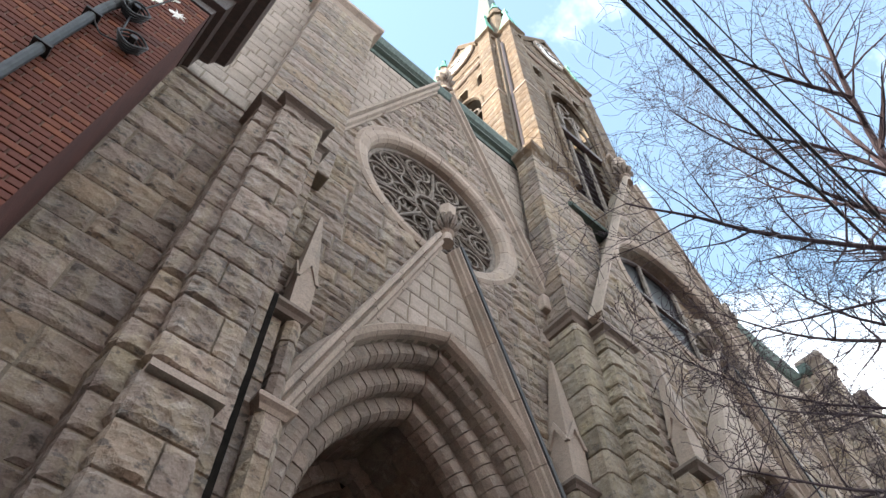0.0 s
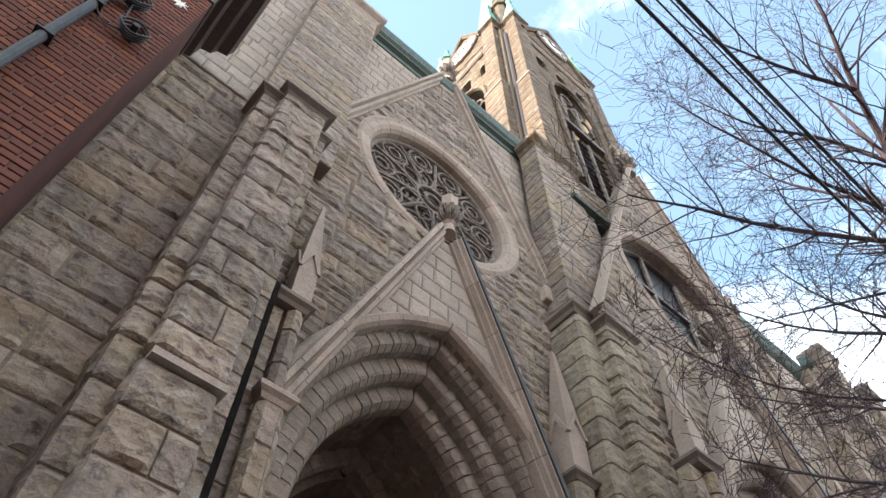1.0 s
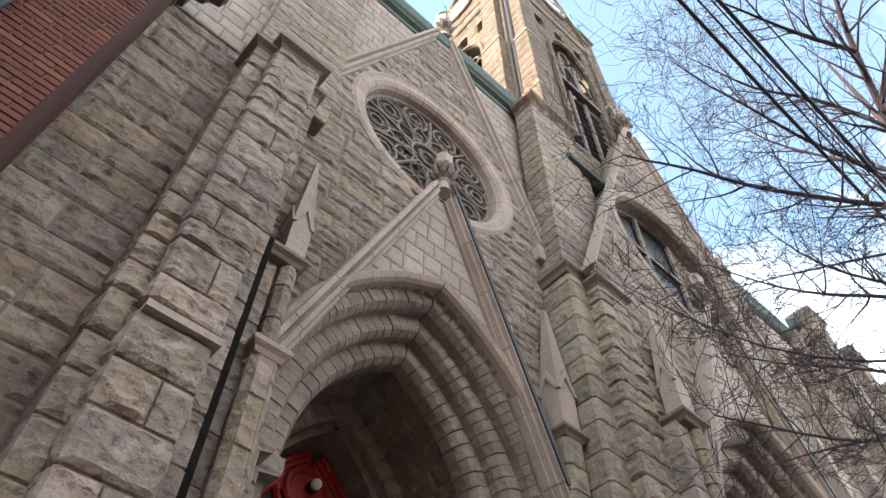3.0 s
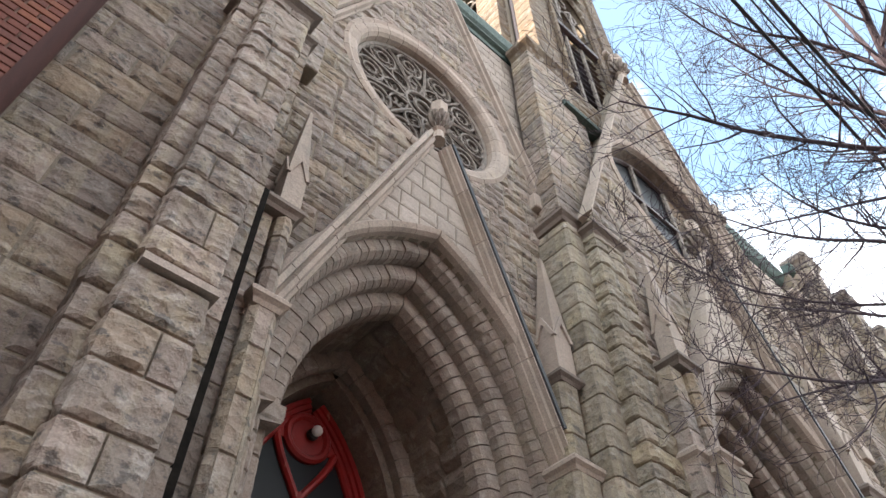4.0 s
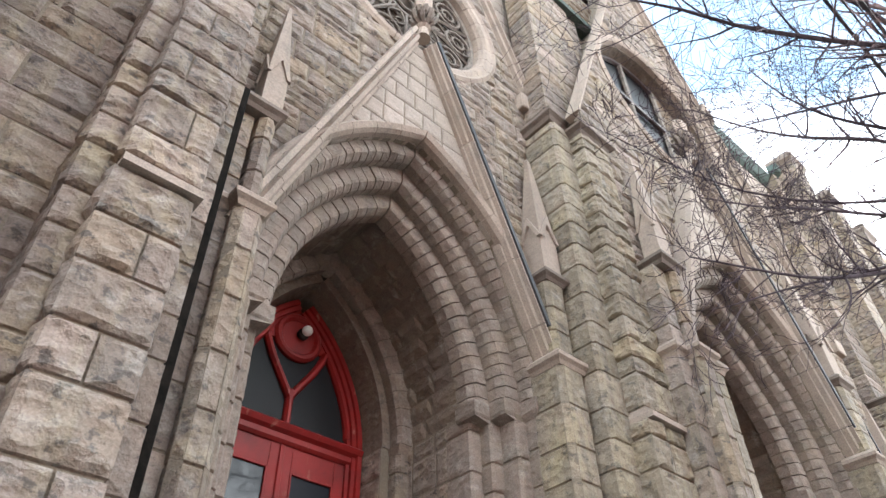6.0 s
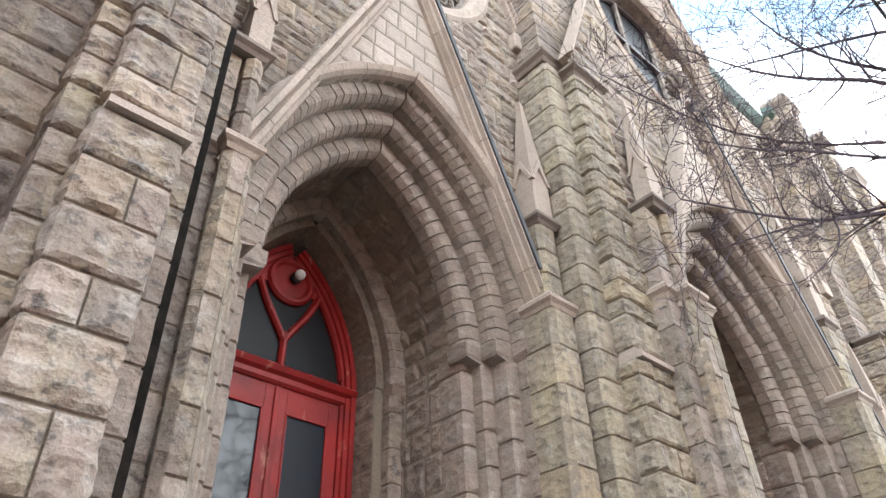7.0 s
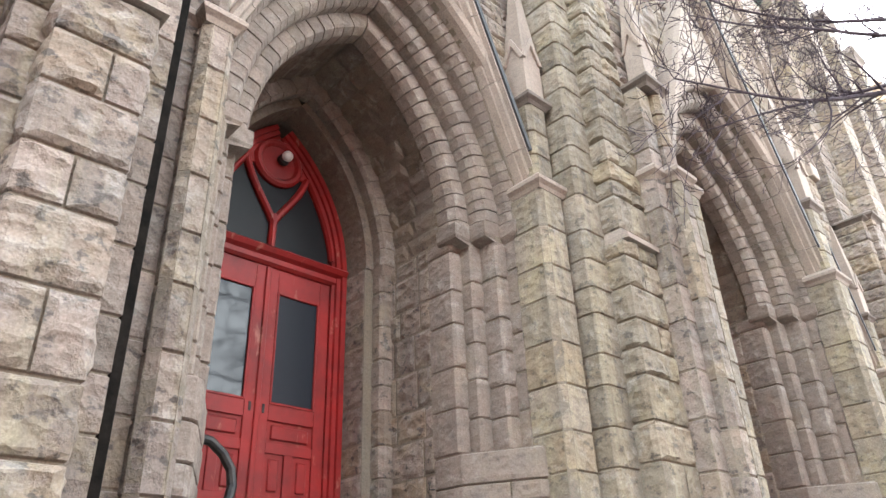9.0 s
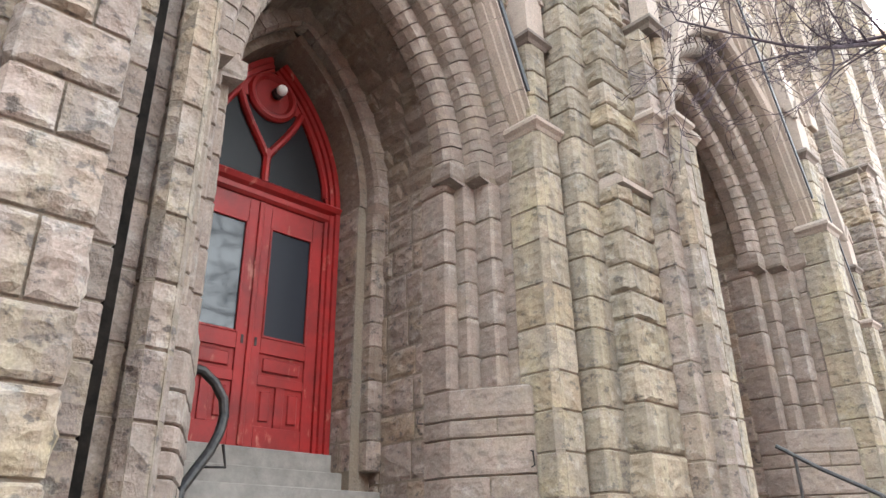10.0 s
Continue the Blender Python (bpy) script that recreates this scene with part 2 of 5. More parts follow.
def prism(poly, axis_points, cap=True):
    """A closed section (list of points for each station) swept through stations."""
    n = len(poly[0])
    V = [tuple(p) for st in poly for p in st]
    F = []
    for s in range(len(poly) - 1):
        for i in range(n):
            j = (i + 1) % n
            F.append((s * n + i, s * n + j, (s + 1) * n + j, (s + 1) * n + i))
    if cap:
        F.append(tuple(range(n - 1, -1, -1)))
        F.append(tuple((len(poly) - 1) * n + i for i in range(n)))
    return V, F


def box(x0, x1, y0, y1, z0, z1, ch=0.0):
    """A box, its upright edges and top edge cut by ch."""
    def ring(z, e):
        c = ch + e
        a, b, p, q = x0 + e, x1 - e, y0 + e, y1 - e
        if ch == 0:
            return [(a, p, z), (b, p, z), (b, q, z), (a, q, z)]
        return [(a + ch, p, z), (b - ch, p, z), (b, p + ch, z), (b, q - ch, z), (b - ch, q, z), (a + ch, q, z), (a, q - ch, z), (a, p + ch, z)]
    if ch == 0:
        return prism([ring(z0, 0), ring(z1, 0)], None)
    return prism([ring(z0, ch * 0.7), ring(z0 + ch, 0), ring(z1 - ch, 0), ring(z1, ch * 0.7)], None)


def tube(path, radii, sides=6, closed=False):
    """A round bar along a path of points."""
    V, F = [], []
    n = len(path)
    up = None
    for i, p in enumerate(path):
        p = Vector(p)
        a = Vector(path[i - 1]) if i else (Vector(path[-1]) if closed else p)
        b = Vector(path[(i + 1) % n]) if (i < n - 1 or closed) else p
        t = (b - a).normalized()
        if up is None:
            up = t.orthogonal().normalized()
        up = (up - t * up.dot(t))
        up = up.normalized() if up.length > 1e-6 else t.orthogonal().normalized()
        s = t.cross(up)
        r = radii[i] if isinstance(radii, (list, tuple)) else radii
        for k in range(sides):
            w = 2 * math.pi * k / sides
            V.append(tuple(p + (up * math.cos(w) + s * math.sin(w)) * r))
    m = n if closed else n - 1
    for i in range(m):
        for k in range(sides):
            a, b = i * sides, ((i + 1) % n) * sides
            F.append((a + k, a + (k + 1) % sides, b + (k + 1) % sides, b + k))
    if not closed:
        F.append(tuple(range(sides - 1, -1, -1)))
        F.append(tuple((n - 1) * sides + k for k in range(sides)))
    return V, F


class Face:
    """A wall's face: u along it, z up, d out of it."""

    def __init__(self, o, u, n):
        self.o, self.u, self.n = Vector(o), Vector(u), Vector(n)
        self.flip = self.u.cross(Vector((0, 0, 1))).dot(self.n) < 0

    def at(self, u, z, d=0.0):
        return tuple(self.o + self.u * u + Vector((0, 0, z)) + self.n * d)


def front(y):
    return Face((0, y, 0), (1, 0, 0), (0, -1, 0))


def left(x):
    return Face((x, 0, 0), (0, 1, 0), (-1, 0, 0))


def cleft(p, seed, scale=5.0):
    """Height of a hand-split stone face at p, about -1 to 1: broken facets with small ledges."""
    v = Vector(p) * scale + Vector((seed * 17.3, seed * 5.1, seed * 9.7))
    big = noise.fractal(v * 0.8, 0.9, 2.1, 4)
    dist = noise.voronoi(Vector((v.x, v.y, v.z * 1.5)) * 0.9)[0]
    ledge = noise.noise(Vector((v.x * 0.8, v.y * 0.8, v.z * 2.6)))
    return big * 0.75 + (dist[1] - dist[0]) * 0.7 - 0.3 + (0.22 if ledge > 0.15 else -0.1)


def block(face, q, proud=0.03, rough=0.03, gap=0.014, n=4):
    """A stone on a face: corners q (u, z) lower left, lower right, upper right, upper left; a pitched, uneven front."""
    cu, cz = sum(p[0] for p in q) / 4, sum(p[1] for p in q) / 4
    def bil(s, t):
        u = (q[0][0] * (1 - s) + q[1][0] * s) * (1 - t) + (q[3][0] * (1 - s) + q[2][0] * s) * t
        z = (q[0][1] * (1 - s) + q[1][1] * s) * (1 - t) + (q[3][1] * (1 - s) + q[2][1] * s) * t
        L = max(1e-6, math.hypot(u - cu, z - cz))
        return u - (u - cu) / L * gap, z - (z - cz) / L * gap
    w = max(abs(q[1][0] - q[0][0]), abs(q[2][0] - q[3][0]), 0.05)
    h = max(abs(q[2][1] - q[1][1]), 0.05)
    ms, mt = min(0.3, 0.035 / w), min(0.3, 0.035 / h)
    seed = random.random() * 50
    S = [0, ms] + [(i + random.uniform(-0.15, 0.15)) / (n - 2) * (1 - 2 * ms) + ms for i in range(1, n - 2)] + [1 - ms, 1]
    Tt = [0, mt] + [(i + random.uniform(-0.15, 0.15)) / (n - 2) * (1 - 2 * mt) + mt for i in range(1, n - 2)] + [1 - mt, 1]
    V, F = [], []
    m = len(S)
    for j, t in enumerate(Tt):
        for i, s in enumerate(S):
            u, z = bil(s, t)
            edge = i in (0, m - 1) or j in (0, m - 1)
            d = proud * 0.25 + random.uniform(0, 0.004) if edge else proud + (0.35 + 0.75 * cleft(face.at(u, z), seed)) * rough
            V.append(face.at(u, z, d))
    for j in range(m - 1):
        for i in range(m - 1):
            a = j * m + i
            F.append((a, a + 1, a + m + 1, a + m))
    ringi = [i for i in range(m)] + [j * m + m - 1 for j in range(1, m)] + [(m - 1) * m + i for i in range(m - 2, -1, -1)] + [j * m for j in range(m - 2, 0, -1)]
    corners = [0, m - 1, m * m - 1, (m - 1) * m]
    k = len(V)
    for s, t in ((0, 0), (1, 0), (1, 1), (0, 1)):
        u, z = bil(s, t)
        V.append(face.at(u, z, -0.05))
    for c in range(4):
        side = []
        i = ringi.index(corners[c])
        while ringi[i % len(ringi)] != corners[(c + 1) % 4]:
            side.append(ringi[i % len(ringi)])
            i += 1
        side.append(corners[(c + 1) % 4])
        F.append(tuple([k + c, k + (c + 1) % 4] + side[::-1]))
    if face.flip:
        F = [f[::-1] for f in F]
    return V, F


def ashlar(face, spans, z0, z1, hs=(0.22, 0.34), ws=(0.35, 0.75), proud=0.025, rough=0.03, gap=0.014, n=4, split=0.0):
    """Courses of stones over a face, wherever spans(z) says there is wall. split: share of stones cut into two thinner ones."""
    out = []
    z = z0
    while z < z1 - 0.06:
        h = random.uniform(*hs)
        zb = min(z + h, z1)
        if z1 - zb < 0.1:
            zb = z1
        A, B = spans(z + 0.003), spans(zb - 0.003)
        if len(A) != len(B):
            M = spans((z + zb) / 2)
            A = A if len(A) == len(M) else M
            B = B if len(B) == len(A) else A
        for (a0, a1), (b0, b1) in zip(A, B):
            L = ((a1 - a0) + (b1 - b0)) / 2
            if L < 0.06:
                continue
            cuts, u = [0.0], random.uniform(0.45, 1.0) * ws[0]
            while u < L - ws[0] * 0.55:
                cuts.append(u / L)
                u += random.uniform(*ws)
            cuts.append(1.0)
            for s, t in zip(cuts, cuts[1:]):
                lo0, lo1 = a0 + (a1 - a0) * s, a0 + (a1 - a0) * t
                hi0, hi1 = b0 + (b1 - b0) * s, b0 + (b1 - b0) * t
                mu0, mu1 = (lo0 + hi0) / 2, (lo1 + hi1) / 2
                lo0, hi0 = (lo0, hi0) if s == 0 else (mu0, mu0)
                lo1, hi1 = (lo1, hi1) if t == 1 else (mu1, mu1)
                if split and s > 0 and t < 1 and random.random() < split:
                    zm = z + (zb - z) * random.uniform(0.4, 0.6)
                    out.append(block(face, [(lo0, z), (lo1, z), (lo1, zm), (lo0, zm)], proud, rough, gap, n))
                    out.append(block(face, [(lo0, zm), (lo1, zm), (hi1, zb), (hi0, zb)], proud, rough, gap, n))
                else:
                    out.append(block(face, [(lo0, z), (lo1, z), (hi1, zb), (hi0, zb)], proud, rough, gap, n))
        z = zb
    return out


def backing(face, spans, z0, z1, depth=0.4, dz=0.12):
    """The wall behind the stones: slabs of its thickness, cut to the openings."""
    out = []
    n = max(1, round((z1 - z0) / dz))
    for i in range(n):
        a, b = z0 + (z1 - z0) * i / n, z0 + (z1 - z0) * (i + 1) / n
        A, B = spans(a + 0.002), spans(b - 0.002)
        if len(A) != len(B):
            A = B = spans((a + b) / 2)
        for (a0, a1), (b0, b1) in zip(A, B):
            lo = [face.at(a0, a, 0), face.at(a1, a, 0), face.at(a1, a, -depth), face.at(a0, a, -depth)]
            hi = [face.at(b0, b, 0), face.at(b1, b, 0), face.at(b1, b, -depth), face.at(b0, b, -depth)]
            out.append(prism([lo, hi], None))
    return join(out)


def wrap(line, z0, z1, proud=0.02, rough=0.025, gap=0.0045, step=0.16):
    """A stone that turns corners: its outer line in plan, from z0 to z1, with the joints drawn in."""
    P = []
    for i in range(len(line) - 1):
        a, b = Vector(line[i]), Vector(line[i + 1])
        L = (b - a).length
        k = max(1, round(L / step))
        for j in range(k):
            P.append((a.lerp(b, j / k), j == 0))
    P.append((Vector(line[-1]), True))
    pts = [p for p, _ in P]
    N = []
    for i in range(len(pts)):
        t = (pts[min(i + 1, len(pts) - 1)] - pts[max(i - 1, 0)]).normalized()
        N.append(Vector((t.y, -t.x)))
    k = max(2, min(7, round((z1 - z0) / (step * 0.8))))
    rows = [(z0 + gap, -0.012), (z0 + gap + 0.010, 0)] + [(z0 + (z1 - z0) * (i + 1) / (k + 1), 1) for i in range(k)] + [(z1 - gap - 0.010, 0), (z1 - gap, -0.012)]
    seed = random.random() * 50
    V, F = [], []
    c = len(pts)
    for z, k in rows:
        for i, (p, corner) in enumerate(P):
            if k == -0.012:
                d = -0.012
            elif k == 0 or corner:
                d = proud * 0.45 + random.uniform(-0.002, 0.004)
            else:
                d = proud + (0.35 + 0.8 * cleft((p.x, p.y, z), seed)) * rough
            q = p + N[i] * d
            V.append((q.x, q.y, z + (random.uniform(-0.006, 0.006) if k == 1 else 0)))
    for j in range(len(rows) - 1):
        for i in range(c - 1):
            a = j * c + i
            F.append((a, a + 1, a + c + 1, a + c))
    F.append(tuple(range(c - 1, -1, -1)))
    F.append(tuple((len(rows) - 1) * c + i for i in range(c)))
    return V, F


def filling(line, z0, z1, e=0.008):
    """The mortar inside a stack: its line drawn in by e."""
    P = [Vector(p) for p in line]
    out = []
    for i, p in enumerate(P):
        n = Vector((0, 0))
        for a, q in ((P[max(i - 1, 0)], p), (p, P[min(i + 1, len(P) - 1)])):
            t = q - a
            if t.length > 1e-6:
                t.normalize()
                n += Vector((-t.y, t.x))
        out.append(p + n * e)
    return prism([[(p.x, p.y, z) for p in out] for z in (z0, z1)], None)


def stack(line, z0, z1, hs=(0.26, 0.36), cut=None, **kw):
    """Courses of turning stones one on another. cut: share along the widest side at which a course may be divided in two."""
    out = []
    z, odd = z0, 0
    while z < z1 - 0.05:
        zb = min(z + random.uniform(*hs), z1)
        if z1 - zb < 0.12:
            zb = z1
        if cut is not None and (odd + random.random()) % 2 > 0.9:
            i, s = cut
            s += random.uniform(-0.16, 0.16)
            a, b = Vector(line[i]), Vector(line[i + 1])
            m, g = a.lerp(b, s), (b - a).normalized() * 0.008
            out.append(wrap(line[:i + 1] + [tuple(m - g)], z, zb, **kw))
            out.append(wrap([tuple(m + g)] + line[i + 1:], z, zb, **kw))
        else:
            out.append(wrap(line, z, zb, **kw))
        odd += 1
        z = zb
    return out


def boxline(x0, x1, y0, y1):
    """The open line round the street sides of a pier: back left, front left, front right, back right."""
    return [(x0, y1), (x0, y0), (x1, y0), (x1, y1)]


def core(x0, x1, y0, y1, z0, z1, e=0.006):
    return box(x0 + e, x1 - e, y0 + e, y1, z0, z1)


def cap_slab(x0, x1, y0, y1, z0, h, over=0.06):
    """A moulded cap: a hollow under a square lip, and a weathered top."""
    rings = []
    for dz, o in ((0, 0.0), (0.25 * h, over * 0.35), (0.45 * h, over), (0.7 * h, over), (1.0 * h, over * 0.2)):
        rings.append([(x0 - o, y0 - o, z0 + dz), (x1 + o, y0 - o, z0 + dz), (x1 + o, y1, z0 + dz), (x0 - o, y1, z0 + dz)])
    return prism(rings, None)

# ---- the plan, in metres ----
AX = 3.43                      # axis of the bay
Y_WALL, Y_GABLE, Y_PIER, Y_BUTT, Y_DOOR, Y_UP = 4.15, 4.0, 3.8, 3.40, 6.30, 4.3
SPRING = EYE + 3.68
C_ARCH = 1.2                   # how far the arch's centres stand past the axis
SHIFT = Vector((4.68, -1.1, 0))   # from the side portal to the tower's portal, before it is enlarged
GROW = 1.13                           # the tower's portal is that much larger than the side ones
FLOOR = EYE + 0.77
ROSE = (AX - 0.05, EYE + 9.92)
GAB_TOP, GAB_SLOPE = EYE + 8.8, 0.385
BIG_TOP, BIG_SLOPE = EYE + 15.05, 0.372


def arch_half(a, z, spring=SPRING):
    """Half the clear width at height z of the pointed arch that is 2a wide at its spring."""
    if z <= spring:
        return a
    r2 = (a + C_ARCH) ** 2 - (z - spring) ** 2
    return max(0.0, math.sqrt(r2) - C_ARCH) if r2 > 0 else 0.0


def minus(spans, a, b):
    out = []
    for p, q in spans:
        if b <= p or a >= q:
            out.append((p, q))
            continue
        if a > p:
            out.append((p, a))
        if b < q:
            out.append((b, q))
    return [(p, q) for p, q in out if q - p > 0.01]


# ---- ground and stairs ----
ground = part("ground", join([box(-300, 300, -300, 400, -0.2, 0.0)]), ASPHALT, None)
tagged(ground, "dark grey asphalt street running past the church", "ground", kind="structure")
pavement = part("pavement", box(-20, 40, -1.6, 12, 0.0, 0.12, 0.02), CONCRETE, None)
tagged(pavement, "pale concrete pavement with a kerb along the church", "pavement", kind="structure")


# unseen walls across the street, added to cut skylight low and left on front
sky_blocker = part("houses_across_street", join([box(-60, -2, -26, -17, 0.0, 16.5), box(-2, 60, -26, -17.2, 0.0, 10.5)]), BRICK, None)
tagged(sky_blocker, "unseen plain brick walls closing the street and cutting skylight on the front", "building", kind="structure")


def build_stairs(ax, y_top, name_group):
    st = thing("entrance_stairs", (ax, y_top, 0.12), "worn grey stone steps rising to the church door", "stairs", name_group)
    part("threshold", box(ax - 1.2, ax + 1.27, Y_DOOR - 0.12, Y_DOOR + 0.6, FLOOR - 0.3, FLOOR + 0.19, 0.008), CONCRETE, st)
    z, y = FLOOR, Y_DOOR - 0.30
    while z > 0.16:
        part("step", box(ax - 1.28, ax + 1.28, y, Y_DOOR + 0.2, z - 0.187, z - 0.003, 0.008), CONCRETE, st)
        z -= 0.187
        y -= 0.29
    return st


# ---- one bay: wall, gable, rose, portal ----
def bay_outer(z):
    if z < EYE + 9.35:
        return [(AX - 2.35, AX + 2.42)]
    h = (BIG_TOP - z) * BIG_SLOPE
    return [(AX - h, AX + h)] if h > 0.03 else []


def bay_spans(z, outer):
    s = outer(z)
    g = (GAB_TOP - 0.25 - z) * GAB_SLOPE
    if z < SPRING:
        s = minus(s, AX - 1.76, AX + 1.76)
    elif g > 0.02:
        w = min(g, 1.9) if z < SPRING + 0.6 else g
        s = minus(s, AX - w, AX + w)
    d = 1.6 ** 2 - (z - ROSE[1]) ** 2
    if d > 0:
        s = minus(s, ROSE[0] - math.sqrt(d), ROSE[0] + math.sqrt(d))
    return s


def gable_spans(z):
    g = (GAB_TOP - 0.17 - z) * GAB_SLOPE
    if g < 0.03:
        return []
    a = arch_half(1.82, z)
    s = [(AX - g, AX + g)]
    return minus(s, AX - a, AX + a) if a > 0 else s


def rake(p, q, y0, y1, w, n, roll=0.05):
    """Coping stones from p to q (x, z): a moulded bar, w high across the slope, from y0 to y1."""
    p, q = Vector(p), Vector(q)
    t = (q - p).normalized()
    u = Vector((-t.y, t.x))
    if u.y < 0:
        u = -u
    sec = [(0, y1), (0, y0 + 0.10), (w * 0.16, y0 + 0.09), (w * 0.24, y0 + 0.02), (w * 0.45, y0), (w * 0.60, y0 + 0.03), (w * 0.66, y0 - roll), (w * 0.9, y0 - roll), (w, y0 + 0.02), (w, y1)]
    out = []
    for i in range(n):
        a, b = p.lerp(q, (i + 0.006) / n), p.lerp(q, (i + 0.994) / n)
        out.append(prism([[(c.x + u.x * s, y, c.y + u.y * s) for s, y in sec] for c in (a, b)], None))
    return out

def build_bay(outer, low, label):
    """The wall of one bay: core, stones, copings and kneelers. low: half width and height at which the copings start."""
    b = thing("gabled_bay_wall", (AX, Y_WALL, 0.12), label, "wall", "gabled bays", "structure")
    sp = lambda z: bay_spans(z, outer)
    part("wall_core", backing(front(Y_WALL), sp, 0.5, BIG_TOP - 0.05, 0.5), MORTAR, b)
    lay("stone", ashlar(front(Y_WALL), sp, EYE - 0.2, BIG_TOP - 0.05, (0.22, 0.36), (0.34, 0.7), 0.02, 0.03, split=0.2, n=7), STONE, b)
    for sx in (-1, 1):
        for g in rake((AX + sx * low[0], low[1]), (AX + sx * 0.06, BIG_TOP - 0.12), Y_GABLE + 0.04, Y_WALL + (0.4 if low[0] < 2.5 else 0.06), (0.20 if sx < 0 else 0.12) if low[0] < 2.5 else 0.09, 7):
            part("coping_stone", g, DRESSED, b)
        if low[0] > 2.5:
            continue
        x0, x1 = sorted((AX + sx * (low[0] - 0.22), AX + sx * (low[0] + 0.16)))
        part("gable_kneeler", box(x0, x1, Y_GABLE, Y_WALL + 0.3, low[1] - 0.25, low[1] + 0.1, 0.02), DRESSED, b)
    return b


def mid_outer(z):
    if z < EYE + 7.3:
        return [(AX - 2.15, AX + 2.15)]
    h = (BIG_TOP - z) * 0.35
    return [(AX - h, AX + h)] if h > 0.03 else []


bay = build_bay(bay_outer, (2.2, EYE + 9.12), "rock-faced grey granite wall rising to a coped gable")
mid_bay = build_bay(mid_outer, (2.72, EYE + 7.28), "granite wall of the tower bay under a tall coped gable")


WIDER = 1.10                          # and its opening is wider still


def enlarged(at):
    """The pose of a thing of the side bay, moved to the tower's portal, widened about the axis and enlarged."""
    wide = Matrix.Translation((AX, 0, 0)) @ Matrix.Diagonal((WIDER, 1, 1, 1)) @ Matrix.Translation((-AX, 0, 0))
    grown = Matrix.Translation((0, 0, EYE)) @ Matrix.Scale(GROW, 4) @ Matrix.Translation((0, 0, -EYE))
    return grown @ Matrix.Translation(SHIFT) @ wide @ Matrix.Translation(at)


mid_bay.matrix_basis = enlarged(Vector(mid_bay.location))


def finial(cx, cy, z, s, name, label):
    """A stone finial: neck, a ring of curled leaves, a bud and a cap."""
    f = thing(name, (cx, cy, z), label, "finial", "gable finials")
    def lathe(prof, n=10):
        return prism([[(cx + r * math.cos(2 * math.pi * k / n), cy + r * math.sin(2 * math.pi * k / n), z + h) for k in range(n)] for h, r in prof], None)
    part("neck", lathe([(-0.1, 0.13 * s), (0.14 * s, 0.09 * s), (0.2 * s, 0.14 * s), (0.25 * s, 0.09 * s), (0.5 * s, 0.07 * s)]), DRESSED, f)
    for lvl, (h, r) in enumerate(((0.36 * s, 0.16 * s), (0.58 * s, 0.13 * s))):
        for k in range(8):
            a = 2 * math.pi * (k + lvl * 0.5) / 8
            pts = [(cx + math.cos(a) * q * r, cy + math.sin(a) * q * r, z + h + dz * s) for q, dz in ((0.4, -0.1), (1.0, 0.0), (1.35, 0.1), (1.1, 0.17), (0.8, 0.12))]
            part("leaf", tube(pts, [0.03 * s, 0.055 * s, 0.05 * s, 0.04 * s, 0.02 * s], 5), CAPSTONE, f)
    part("bud", lathe([(0.62 * s, 0.06 * s), (0.72 * s, 0.15 * s), (0.78 * s, 0.17 * s), (1.08 * s, 0.18 * s), (1.16 * s, 0.12 * s), (1.2 * s, 0.03 * s)], 6), DRESSED, f)
    return f


bay_things = [bay]
bay_things.append(finial(AX, Y_GABLE + 0.12, BIG_TOP + 0.02, 0.95, "gable_finial", "weathered carved stone finial on the gable's top"))

# rose window
rose = thing("rose_window", (ROSE[0], Y_WALL, ROSE[1]), "round traceried rose window in a moulded limestone ring", "window", "rose windows")
NV = 28
for k in range(NV):
    st = []
    for a in (2 * math.pi * (k + 0.012) / NV, 2 * math.pi * (k + 0.5) / NV, 2 * math.pi * (k + 0.988) / NV):
        sec = [(1.66, 0.08), (1.66, -0.03), (1.60, -0.06), (1.55, -0.035), (1.46, -0.035), (1.40, 0.0), (1.36, 0.06), (1.34, 0.30), (1.66, 0.30)]
        st.append([(ROSE[0] + math.cos(a) * r, Y_WALL + y, ROSE[1] + math.sin(a) * r) for r, y in sec])
    part("ring_stone", prism(st, None), DRESSED, rose)


def disc(cx, cy, cz, r, n=48, th=0.02):
    return prism([[(cx + math.cos(2 * math.pi * k / n) * r, y, cz + math.sin(2 * math.pi * k / n) * r) for k in range(n)] for y in (cy, cy + th)], None)


part("pane", disc(ROSE[0], Y_WALL + 0.27, ROSE[1], 1.36), LEADED, rose)


def hoop(cx, cz, r, y, t, n=20, a0=0.0, a1=2 * math.pi):
    full = a1 - a0 > 6.28
    pts = [(cx + math.cos(a0 + (a1 - a0) * k / n) * r, y, cz + math.sin(a0 + (a1 - a0) * k / n) * r) for k in range(n if full else n + 1)]
    return tube(pts, t, 6, closed=full)


